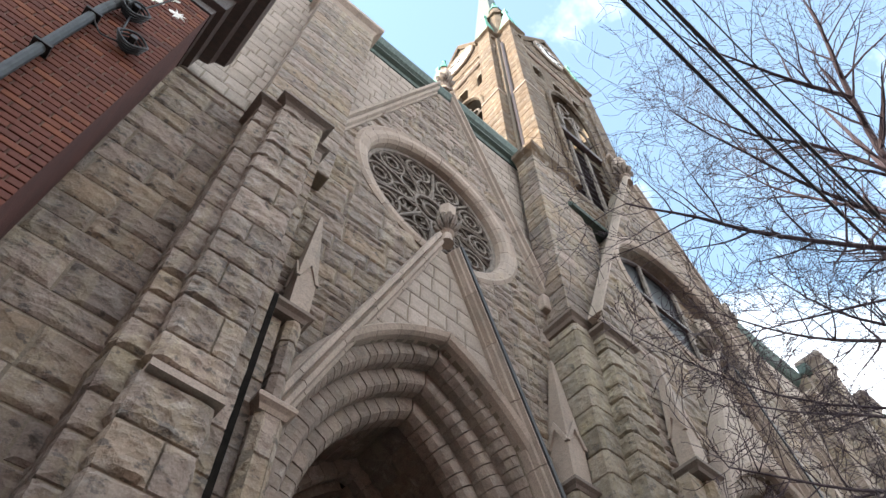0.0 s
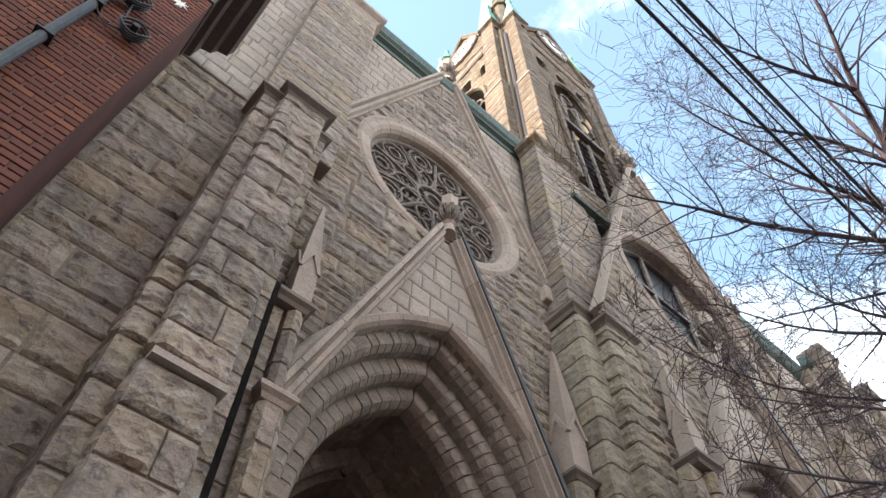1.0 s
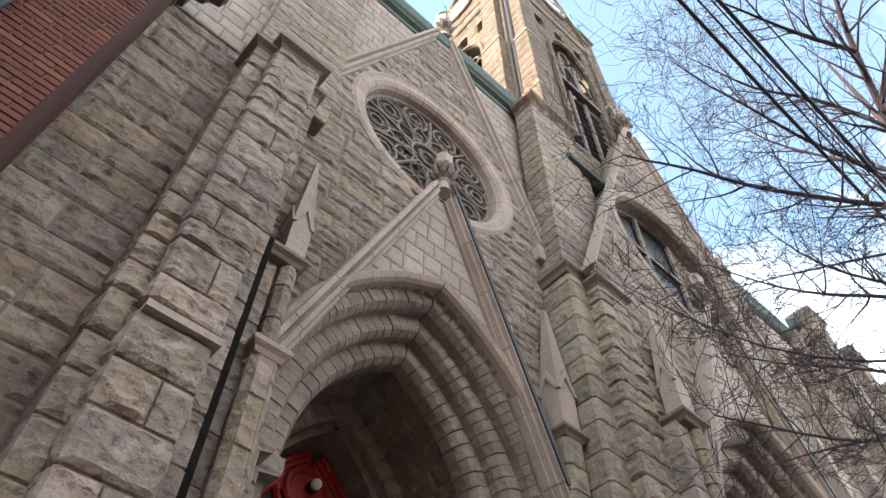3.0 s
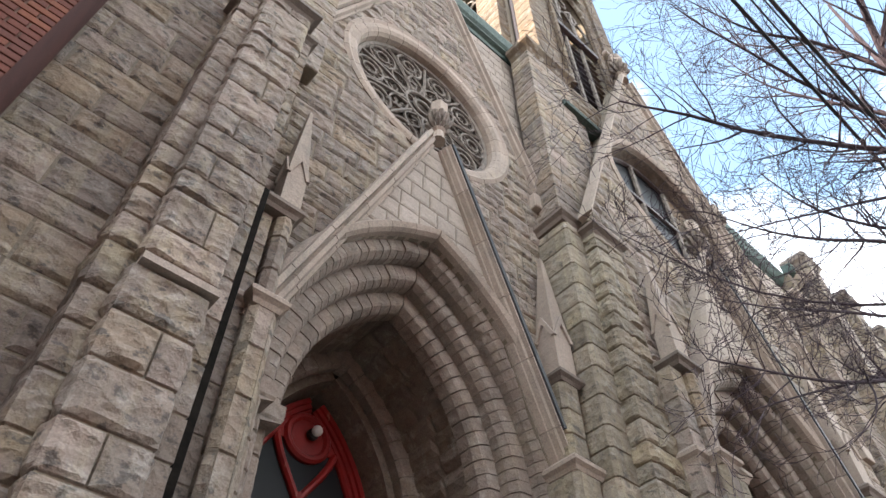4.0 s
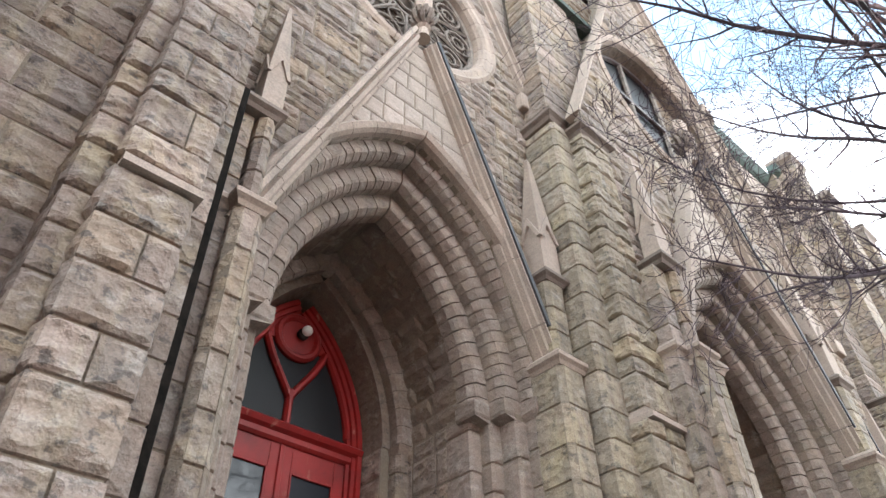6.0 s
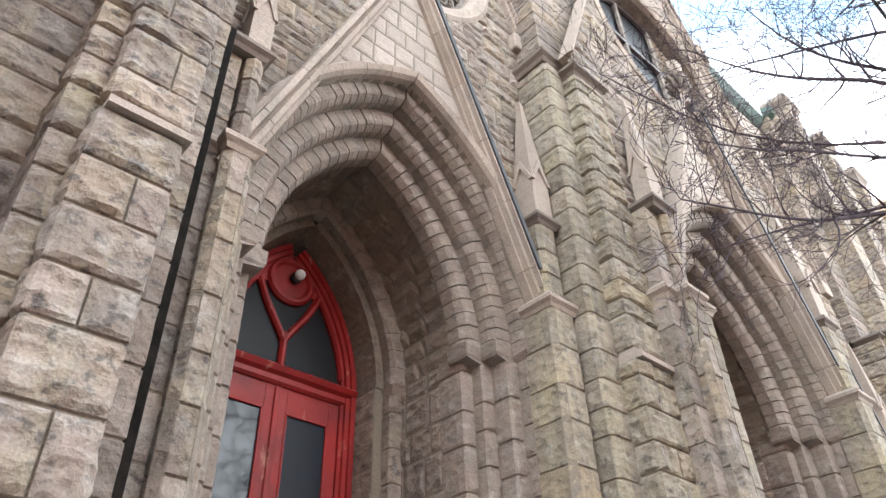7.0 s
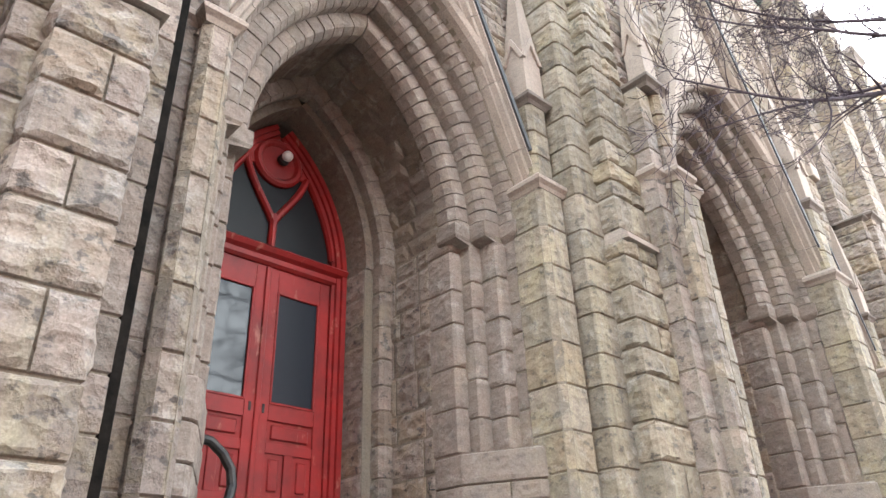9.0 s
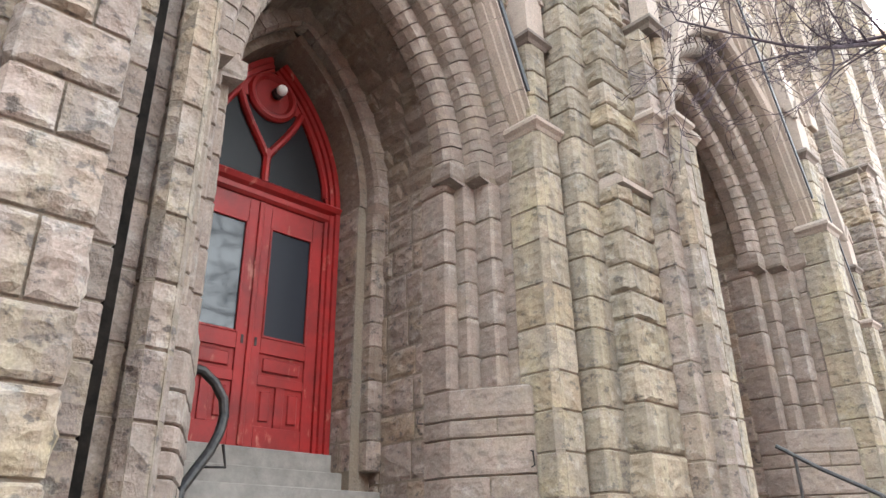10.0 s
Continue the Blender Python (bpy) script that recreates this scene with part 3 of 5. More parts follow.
RX, RZ = ROSE
RY = Y_WALL + 0.2
part("tracery_ring", hoop(RX, RZ, 0.34, RY, 0.034), LEAD, rose)
part("tracery_ring", hoop(RX, RZ, 0.16, RY, 0.03), LEAD, rose)
part("tracery_ring", hoop(RX, RZ, 1.32, RY, 0.05, 48), LEAD, rose)
for k in range(10):
    a = 2 * math.pi * k / 10
    ca, sa_ = math.cos(a), math.sin(a)
    part("tracery_ring", hoop(RX + ca * 1.04, RZ + sa_ * 1.04, 0.25, RY, 0.026), LEAD, rose)
    part("tracery_ring", hoop(RX + ca * 1.04, RZ + sa_ * 1.04, 0.12, RY, 0.022, 12), LEAD, rose)
    for sgn in (-1, 1):
        pts = []
        for j in range(9):
            t = j / 8
            r = 0.34 + t * 0.52
            b = a + sgn * (0.30 * math.sin(math.pi * min(t * 1.15, 1)) * (1 - 0.2 * t))
            pts.append((RX + math.cos(b) * r, RY, RZ + math.sin(b) * r))
        part("tracery_petal", tube(pts, 0.022, 5), LEAD, rose)
    b = a + math.pi / 10
    part("tracery_bar", tube([(RX + math.cos(b) * 0.34, RY, RZ + math.sin(b) * 0.34), (RX + math.cos(b) * 0.8, RY - 0.02, RZ + math.sin(b) * 0.8), (RX + math.cos(b) * 1.34, RY, RZ + math.sin(b) * 1.34)], 0.03, 5), LEAD, rose)
    for q in range(6):
        c = a + 2 * math.pi * q / 6
        part("leaded_cusp", hoop(RX + ca * 1.04 + math.cos(c) * 0.18, RZ + sa_ * 1.04 + math.sin(c) * 0.18, 0.06, RY + 0.02, 0.014, 7), LEAD, rose)
lead_rng = random.Random(4)
lines = []
for k in range(420):
    a, r = lead_rng.uniform(0, 6.283), 1.25 * math.sqrt(lead_rng.random())
    t0, w, q = lead_rng.uniform(0, 6.283), lead_rng.uniform(1.5, 4.0), lead_rng.uniform(0.03, 0.13)
    cxx, czz = RX + math.cos(a) * r, RZ + math.sin(a) * r
    pts = [(cxx + math.cos(t0 + w * j / 6) * q, RY + 0.035, czz + math.sin(t0 + w * j / 6) * q) for j in range(7)]
    if all((p[0] - RX) ** 2 + (p[2] - RZ) ** 2 < 1.72 for p in pts):
        lines.append(tube(pts, lead_rng.uniform(0.008, 0.018), 4))
part("leading", join(lines), LEAD, rose, "curling lead lines over the glass", kind="stuff")
bay_things.append(rose)

# portal: orders of the arch, jambs, shafts, gable over it
portal = thing("gabled_portal", (AX, Y_GABLE, 0.12), "deep pointed stone portal under a steep coped gable", "portal", "portals")
ORDERS = [(1.63, 4.16, 4.38, 0.24), (1.40, 4.38, 4.60, 0.26), (1.19, 4.60, 4.86, 0.26)]


def order_stones(a, y0, y1, t, n, y_front_roll=0.05):
    """Voussoirs of both sides of one order: chamfered lower edge with a hollow, joints between."""
    R = a + C_ARCH
    top = math.acos(C_ARCH / R)
    out = []
    for side in (-1, 1):
        for k in range(n):
            s0, s1 = top * (k + 0.045) / n, top * (k + 0.955) / n
            st = []
            jit = random.uniform(-0.008, 0.008)
            for f in (0, 0.5, 1):
                w = s0 + (s1 - s0) * f
                r_end = R + t
                sec = [(R, y1), (R + 0.0, y0 + y_front_roll + 0.05), (R + 0.02, y0 + y_front_roll + 0.01), (R + y_front_roll, y0 + 0.012 + jit), (R + y_front_roll + 0.03, y0 + jit), (r_end, y0 + jit), (r_end, y1)]
                ring = []
                for r, y in sec:
                    wr = math.acos(C_ARCH / r) - 0.003 if k == n - 1 and f == 1 else w
                    ring.append((AX + side * (math.cos(wr) * r - C_ARCH), y, SPRING + math.sin(wr) * r))
                st.append(ring)
            out.append(prism(st, None))
    return out


for (a, y0, y1, t), n in zip(ORDERS, (27, 22, 16)):
    for g in order_stones(a, y0, y1, t, n):
        part("voussoir", g, VOUSSOIR, portal)
for a, y0, y1, t in ORDERS:
    R = a + 0.02 + C_ARCH
    top = math.acos(C_ARCH / R)
    for side in (-1, 1):
        st = []
        for k in range(15):
            ring = []
            for r, y in ((R, y0 + 0.12), (R + t - 0.03, y0 + 0.03), (R + t - 0.03, y1), (R, y1)):
                wr = math.acos(C_ARCH / r) if k == 14 else top * k / 14
                ring.append((AX + side * (math.cos(wr) * r - C_ARCH), y, SPRING + math.sin(wr) * r))
            st.append(ring)
        part("arch_core", prism(st, None), MORTAR, portal)
# hood mould
R = 1.86 + C_ARCH
hood_top = math.acos(C_ARCH / R)
for side in (-1, 1):
    for k in range(9):
        st = []
        for f in range(4):
            w = hood_top * (k + 0.006 + 0.988 * f / 3) / 9
            ring = []
            for r, y in ((R - 0.04, 4.2), (R - 0.04, 4.02), (R - 0.01, 3.97), (R + 0.05, 3.94), (R + 0.09, 3.98), (R + 0.12, 4.04), (R + 0.12, 4.2)):
                wr = math.acos(C_ARCH / r) - 0.002 if f == 3 and k == 8 else w
                ring.append((AX + side * (math.cos(wr) * r - C_ARCH), y, SPRING + math.sin(wr) * r))
            st.append(ring)
        part("hood_stone", prism(st, None), DRESSED, portal)

# jambs, with the arch stones corbelled out over them
for side in (-1, 1):
    def mx(v):
        return AX + side * v
    # square steps, each a corner of coursed stones
    STEPS = [(1.66, 4.20), (1.52, 4.35), (1.38, 4.58), (1.24, 4.735), (1.24, 5.06)]
    for i, (b, y0) in enumerate(STEPS[:4]):
        y1 = STEPS[i + 1][1]
        line = [(mx(b + 0.24), y0), (mx(b + 0.025), y0), (mx(b), y0 + 0.025), (mx(b), y1 + 0.03)]
        if side > 0:
            line = line[::-1]
        hi = SPRING - (0.10 if i < 3 else 0.0)
        part("mortar_fill", filling(line, EYE + 1.42, hi + 0.06), MORTAR, portal)
        for g in stack(line, EYE + 1.42, hi, (0.28, 0.46), proud=0.006, rough=0.016, step=0.08):
            part("jamb_stone", g, VOUSSOIR, portal)
        part("jamb_core", box(*sorted((mx(b + 0.03), mx(2.0))), y0 + 0.03, y1 + 0.02, 0.3, SPRING + 0.1), MORTAR, portal)
    for (a, y0, y1, t), (b, yb) in zip(ORDERS, STEPS):
        lo, hi = SPRING - 0.12, SPRING + 0.10
        rings = []
        for x_, y_, z_ in ((b + 0.01, yb + 0.01, lo), (a, y0, lo + 0.05), (a - 0.014, y0 - 0.014, lo + 0.08), (a - 0.014, y0 - 0.014, hi)):
            rings.append([(mx(x_), y_, z_), (mx(b + 0.26), y_, z_), (mx(b + 0.26), y1 + 0.02, z_), (mx(x_), y1 + 0.02, z_)])
        part("corbel", prism(rings, None), VOUSSOIR, portal)
    # splayed plinth under the jambs, flush with the porch wall
    pl = [(mx(1.90), 4.07), (mx(1.62), 4.07), (mx(1.57), 4.10), (mx(1.235), 4.72), (mx(1.23), 5.06)]
    inner = [(mx(1.9), 4.09), (mx(1.63), 4.09), (mx(1.59), 4.12), (mx(1.255), 4.73), (mx(1.25), 5.04), (mx(1.9), 5.04)]
    if side > 0:
        pl = pl[::-1]
    part("plinth_fill", prism([[(x, y, z) for x, y in inner] for z in (0.12, EYE + 1.40)], None), MORTAR, portal)
    for g in stack(pl, 0.3, EYE + 1.13, (0.14, 0.34), cut=((2, 0.5) if side < 0 else (1, 0.5)), proud=0.006, rough=0.014, step=0.08):
        part("plinth_stone", g, VOUSSOIR, portal)
    for g in stack(pl, EYE + 1.13, EYE + 1.41, (0.28, 0.29), proud=0.006, rough=0.012, step=0.08):
        part("plinth_cap", g, VOUSSOIR, portal)
    part("plinth_top", prism([[(x, y, z) for x, y in inner] for z in (EYE + 1.40, EYE + 1.418)], None), VOUSSOIR, portal)

# gable over the arch
part("gable_core", backing(front(Y_GABLE + 0.10), gable_spans, SPRING + 0.4, GAB_TOP - 0.32, 0.12, 0.1), MORTAR, portal)
for g in ashlar(front(Y_GABLE + 0.10), gable_spans, SPRING + 1.0, GAB_TOP - 0.32, (0.29, 0.31), (0.28, 0.31), 0.012, 0.006):
    part("gable_stone", g, PALE, portal)
for sx, w in ((-1, 0.22), (1, 0.085)):
    p0, p1 = (AX + sx * 1.86, GAB_TOP - 0.22 - 1.86 / GAB_SLOPE), (AX + sx * 0.05, GAB_TOP - 0.34)
    for g in rake(p0, p1, Y_GABLE - 0.06, Y_WALL + 0.1, w, 6, 0.05):
        part("coping_stone", g, DRESSED, portal)
    if sx > 0:
        u = Vector((1.0, GAB_SLOPE)).normalized()
        # black strip beside the right coping, its colour standing for a shadowed groove
        part("lead_flashing", prism([[(x + u.x * e, y, z + u.y * e) for e, y in ((w + 0.004, Y_GABLE - 0.13), (w + 0.055, Y_GABLE - 0.13), (w + 0.055, Y_GABLE + 0.1), (w + 0.004, Y_GABLE + 0.1))] for x, z in (Vector(p0).lerp(Vector(p1), 0.16), p1)], None), CABLE, portal)
bay_things.append(portal)
bay_things.append(finial(AX, Y_GABLE + 0.02, GAB_TOP - 0.1, 0.8, "portal_finial", "carved stone leaf finial crowning the portal gable"))

# porch behind the arch
porch = thing("porch_vault", (AX, 5.6, FLOOR), "pointed stone barrel vault and side walls before the door", "porch", "porches", "structure")
PA = 1.25
def vault_surface(y0, y1, a, th):
    R = a + C_ARCH
    top = math.acos(C_ARCH / R)
    out = []
    for side in (-1, 1):
        n = 14
        st = []
        for k in range(n + 1):
            w = top * k / n
            st.append([(AX + side * (math.cos(w) * r - C_ARCH), y, SPRING + math.sin(w) * r) for r, y in ((R, y0), (R, y1), (R + th, y1), (R + th, y0))])
        out.append(prism(st, None))
    return join(out)


part("vault_core", vault_surface(4.84, 6.9, PA + 0.02, 0.3), MORTAR, porch)
R = PA + C_ARCH
vt = math.acos(C_ARCH / R)
for side in (-1, 1):
    n = 11
    for k in range(n):
        y = 4.87 - random.uniform(0, 0.1)
        while y < 6.28:
            yb = min(y + random.uniform(0.28, 0.6), 6.32)
            V = []
            for f in (0.02, 0.5, 0.98):
                w = vt * (k + f) / n
                for g_, dr in ((0.0, 0.015), (0.12, -0.012), (0.88, -0.012), (1.0, 0.015)):
                    d = dr if f == 0.5 else 0.012
                    d += random.uniform(-0.012, 0.006) if 0 < g_ < 1 else 0
                    r = R + d
                    V.append((AX + side * (math.cos(w) * r - C_ARCH), max(y, 4.86) + 0.006 + (yb - max(y, 4.86) - 0.012) * g_, SPRING + math.sin(w) * r))
            F = [(j * 4 + i, j * 4 + i + 1, j * 4 + 5 + i, j * 4 + 4 + i) for j in range(2) for i in range(3)]
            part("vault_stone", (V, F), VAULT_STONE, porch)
            y = yb
    # side walls
    xw = AX + side * PA
    fc = Face((xw, 0, 0), (0, 1, 0), (-side, 0, 0))
    sp = lambda z: [(5.06, 6.62)]
    part("side_wall_core", backing(fc, sp, 0.3, SPRING + 0.02, 0.3, 0.5), MORTAR, porch)
    for g in ashlar(fc, sp, FLOOR - 0.5, SPRING, (0.26, 0.42), (0.3, 0.55), 0.012, 0.022, split=0.22, n=6):
        part("wall_stone", g, STONE, porch)
    # the inner ring and its pier before the door
    a, y0, y1 = 1.07, 5.66, 5.86
    Rr = a + C_ARCH
    tp = math.acos(C_ARCH / Rr)
    for k in range(11):
        st = []
        for f in (0.02, 0.5, 0.98):
            w = tp * (k + f) / 11
            ring = []
            for r, y in ((Rr + 0.02, y1), (Rr, y0 + 0.05), (Rr + 0.03, y0), (Rr + 0.28, y0), (Rr + 0.28, y1)):
                wr = math.acos(C_ARCH / r) - 0.003 if k == 10 and f > 0.9 else w
                ring.append((AX + side * (math.cos(wr) * r - C_ARCH), y, SPRING + math.sin(wr) * r))
            st.append(ring)
        part("ring_stone", prism(st, None), VOUSSOIR, porch)
    b = a + 0.03
    line = [(AX + side * (b + 0.25), 5.72), (AX + side * (b + 0.04), 5.72), (AX + side * b, 5.76), (AX + side * b, 6.02)]
    if side > 0:
        line = line[::-1]
    part("mortar_fill", filling(line,FLOOR,SPRING - 0.08), MORTAR, porch)
    for g in stack(line, FLOOR, SPRING - 0.08, (0.26, 0.42), proud=0.006, rough=0.01):
        part("pier_stone", g, STONE, porch)
    x0, x1 = sorted((AX + side * a, AX + side * (a + 0.27)))
    part("corbel", prism([[(x0 + 0.03, 5.72, SPRING - 0.1), (x1, 5.72, SPRING - 0.1), (x1, 5.9, SPRING - 0.1), (x0 + 0.03, 5.9, SPRING - 0.1)], [(x0, 5.66, SPRING - 0.003), (x1, 5.66, SPRING - 0.003), (x1, 5.9, SPRING - 0.003), (x0, 5.9, SPRING - 0.003)]], None), DRESSED, porch)
    # reveal between ring and door
    xr = AX + side * 0.985
    fc = Face((xr, 0, 0), (0, 1, 0), (-side, 0, 0))
    sp = lambda z: [(5.88, 6.3)]
    part("reveal_core", backing(fc, sp, FLOOR - 0.3, SPRING, 0.25, 0.5), MORTAR, porch)
    for g in ashlar(fc, sp, FLOOR, SPRING, (0.24, 0.4), (0.4, 0.5), 0.008, 0.01):
        part("wall_stone", g, STONE, porch)
R = 1.075 + C_ARCH
part("keystone", box(AX - 0.06, AX + 0.06, 5.652, 5.87, SPRING + 1.90, SPRING + 2.2, 0.01), VOUSSOIR, porch)
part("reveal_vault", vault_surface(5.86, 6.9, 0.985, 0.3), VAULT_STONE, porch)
part("back_wall", box(AX - 1.6, AX + 1.6, 6.9, 7.1, 0.12, SPRING + 2.6), MORTAR, porch)
bay_things.append(porch)

# the door
door = thing("double_door", (AX, Y_DOOR, FLOOR + 0.19), "worn red panelled double door with glazed lights and traceried fanlight", "door", "church doors")
DZ, DT = FLOOR + 0.19, EYE + 3.56      # foot of the leaves, under side of the transom


def pointed_frame(a, w, y0, y1, spring, z0, cz):
    """A pointed frame: jambs and arch, w wide, round a clear half width a; cz: the arch's centres past the axis."""
    out = []
    for side in (-1, 1):
        st = []
        R0 = a + cz
        top = math.acos(cz / R0)
        pts = [(a, z0), (a, spring)] + [(math.cos(top * k / 12) * R0 - cz, spring + math.sin(top * k / 12) * R0) for k in range(1, 13)]
        for i, (px, pz) in enumerate(pts):
            if i < 2:
                nx, nz = 1, 0
            else:
                w_ = top * (i - 1) / 12
                nx, nz = math.cos(w_), math.sin(w_)
            sec = [(0, y1), (0, y0 + 0.03), (w * 0.25, y0 + 0.03), (w * 0.3, y0), (w * 0.6, y0), (w * 0.65, y0 - 0.03), (w, y0 - 0.03), (w, y1)]
            st.append([(AX + side * max(px + nx * d, 0.001), y, pz + nz * d) for d, y in sec])
        out.append(prism(st, None))
    return out


for g in pointed_frame(0.80, 0.17, Y_DOOR - 0.06, Y_DOOR + 0.1, SPRING - 0.02, DZ, C_ARCH):
    part("door_frame", g, RED, door)
part("transom", prism([[(x, Y_DOOR + y, DT + z) for y, z in ((0.08, 0), (-0.02, 0), (-0.05, 0.03), (-0.05, 0.09), (-0.10, 0.12), (-0.13, 0.17), (-0.10, 0.20), (0.08, 0.20))] for x in (AX - 0.965, AX + 0.965)], None), RED, door)


def leaf(x0, x1, side):
    lf = part("door_leaf", join([box(x0, x0 + 0.13, Y_DOOR, Y_DOOR + 0.05, DZ + 0.01, DT, 0.004), box(x1 - 0.13, x1, Y_DOOR, Y_DOOR + 0.05, DZ + 0.01, DT, 0.004),
              box(x0 + 0.13, x1 - 0.13, Y_DOOR + 0.002, Y_DOOR + 0.05, DT - 0.27, DT - 0.002, 0.004), box(x0 + 0.13, x1 - 0.13, Y_DOOR + 0.002, Y_DOOR + 0.05, DZ + 0.94, DZ + 1.1, 0.004),
              box(x0 + 0.13, x1 - 0.13, Y_DOOR + 0.002, Y_DOOR + 0.05, DZ + 0.012, DZ + 0.22, 0.004), box(x0 + 0.13, x1 - 0.13, Y_DOOR + 0.002, Y_DOOR + 0.05, DZ + 0.62, DZ + 0.72, 0.004),
              box((x0 + x1) / 2 - 0.05, (x0 + x1) / 2 + 0.05, Y_DOOR + 0.002, Y_DOOR + 0.05, DZ + 0.22, DZ + 0.62, 0.004)]), RED, door)
    part("panel", join([box(x0 + 0.13, x1 - 0.13, Y_DOOR + 0.025, Y_DOOR + 0.045, DZ + 0.72, DZ + 0.94), box(x0 + 0.18, x1 - 0.18, Y_DOOR + 0.006, Y_DOOR + 0.03, DZ + 0.76, DZ + 0.90, 0.012)]), RED, lf)
    for a, b in ((x0 + 0.13, (x0 + x1) / 2 - 0.05), ((x0 + x1) / 2 + 0.05, x1 - 0.13)):
        part("panel", join([box(a, b, Y_DOOR + 0.025, Y_DOOR + 0.045, DZ + 0.22, DZ + 0.62), box(a + 0.05, b - 0.05, Y_DOOR + 0.006, Y_DOOR + 0.03, DZ + 0.27, DZ + 0.57, 0.012)]), RED, lf)
    gz0, gz1 = DZ + 1.1, DT - 0.27
    part("pane", box(x0 + 0.13, x1 - 0.13, Y_DOOR + 0.02, Y_DOOR + 0.03, gz0, gz1), GLASS if side < 0 else SCREENED, lf, "dark glass pane, mirroring the sky" if side < 0 else "dark glass pane behind a dull screen")
    for p in (box(x0 + 0.13, x0 + 0.155, Y_DOOR - 0.006, Y_DOOR + 0.02, gz0, gz1, 0.004), box(x1 - 0.155, x1 - 0.13, Y_DOOR - 0.006, Y_DOOR + 0.02, gz0, gz1, 0.004),
              box(x0 + 0.155, x1 - 0.155, Y_DOOR - 0.006, Y_DOOR + 0.02, gz0, gz0 + 0.025, 0.004), box(x0 + 0.155, x1 - 0.155, Y_DOOR - 0.006, Y_DOOR + 0.02, gz1 - 0.025, gz1, 0.004)):
        part("glazing_bead", p, RED, lf)
    return lf


l1 = leaf(AX - 0.798, AX - 0.004, -1)
l2 = leaf(AX + 0.004, AX + 0.798, 1)
part("meeting_bead", box(AX - 0.03, AX + 0.03, Y_DOOR - 0.025, Y_DOOR + 0.0, DZ + 0.02, DT - 0.01, 0.008), RED, l1)
for l, x in ((l1, AX - 0.075), (l2, AX + 0.075)):
    part("lock_plate", box(x - 0.015, x + 0.015, Y_DOOR - 0.006, Y_DOOR + 0.002, DZ + 1.0, DZ + 1.09, 0.003), IRON, l)
# fanlight: two pointed lights and a circle over them
FZ = DT + 0.20
part("fanlight_pane", backing(front(Y_DOOR + 0.02), lambda z: [(AX - arch_half(0.82, z), AX + arch_half(0.82, z))], FZ - 0.02, SPRING + 1.58, 0.012, 0.06), FAN_GLASS, door, "dark ribbed fanlight glass")


def bar(pts, w, d=0.09, y=Y_DOOR - 0.05):
    """A flat moulded bar along (x, z) points."""
    st = []
    for i, p in enumerate(pts):
        a, b = Vector(pts[max(i - 1, 0)]), Vector(pts[min(i + 1, len(pts) - 1)])
        t = (b - a).normalized()
        u = Vector((-t.y, t.x))
        st.append([(p[0] + u.x * s, yy, p[1] + u.y * s) for s, yy in ((-w / 2, y + d), (-w / 2, y + 0.03), (-w * 0.2, y), (w * 0.2, y), (w / 2, y + 0.03), (w / 2, y + d))])
    return prism(st, None)


part("fanlight_bar", bar([(AX, FZ), (AX, FZ + 0.45)], 0.085), RED, door)
for side in (-1, 1):
    part("fanlight_bar", bar([(AX, FZ + 0.35)] + [(AX + side * 0.42 * math.sin(k / 8 * 1.25) ** 1.15, FZ + 0.35 + 0.72 * (k / 8)) for k in range(1, 9)], 0.085), RED, door)
    part("fanlight_bar", bar([(AX + side * (0.80 - 0.40 * (k / 8) ** 1.6), FZ + 0.1 + 1.0 * k / 8) for k in range(9)], 0.07), RED, door)
CZ = FZ + 1.16
part("fanlight_ring", bar([(AX + math.cos(2 * math.pi * k / 24) * 0.27, CZ + math.sin(2 * math.pi * k / 24) * 0.27) for k in range(25)], 0.10), RED, door)
part("fanlight_panel", disc(AX, Y_DOOR - 0.01, CZ, 0.27, 24, 0.02), RED, door)
part("fanlight_panel", backing(front(Y_DOOR - 0.012), lambda z: minus([(AX - arch_half(0.82, z), AX + arch_half(0.82, z))], AX - (0.28 if z < CZ + 0.15 else 0.1), AX + (0.28 if z < CZ + 0.15 else 0.1)), CZ - 0.12, SPRING + 1.58, 0.02, 0.06), RED, door)
bay_things.append(door)
bay_things.append(build_stairs(AX, Y_DOOR, "entrance stairs"))

# porch lamp: a small globe on the fanlight
lamp = thing("porch_lamp", (3.465, 6.16, EYE + 4.955), "small unlit glass globe lamp fixed above the door", "lamp", "porch lamps")
def sphere(cx, cy, cz, r, n=14, m=9):
    return prism([[(cx + math.cos(2 * math.pi * k / n) * r * math.sin(math.pi * j / m), cy + math.sin(2 * math.pi * k / n) * r * math.sin(math.pi * j / m), cz - r * math.cos(math.pi * j / m)) for k in range(n)] for j in [0.15] + list(range(1, m)) + [m - 0.15]], None)
part("base", prism([[(3.465 + math.cos(k * math.pi / 6) * r, y, EYE + 4.955 + math.sin(k * math.pi / 6) * r) for k in range(12)] for y, r in ((6.27, 0.07), (6.22, 0.07), (6.19, 0.04))], None), IRON, lamp)
part("globe", sphere(3.465, 6.15, EYE + 4.955, 0.065), WHITE_PAINT, lamp, "white glass globe", smooth=True)


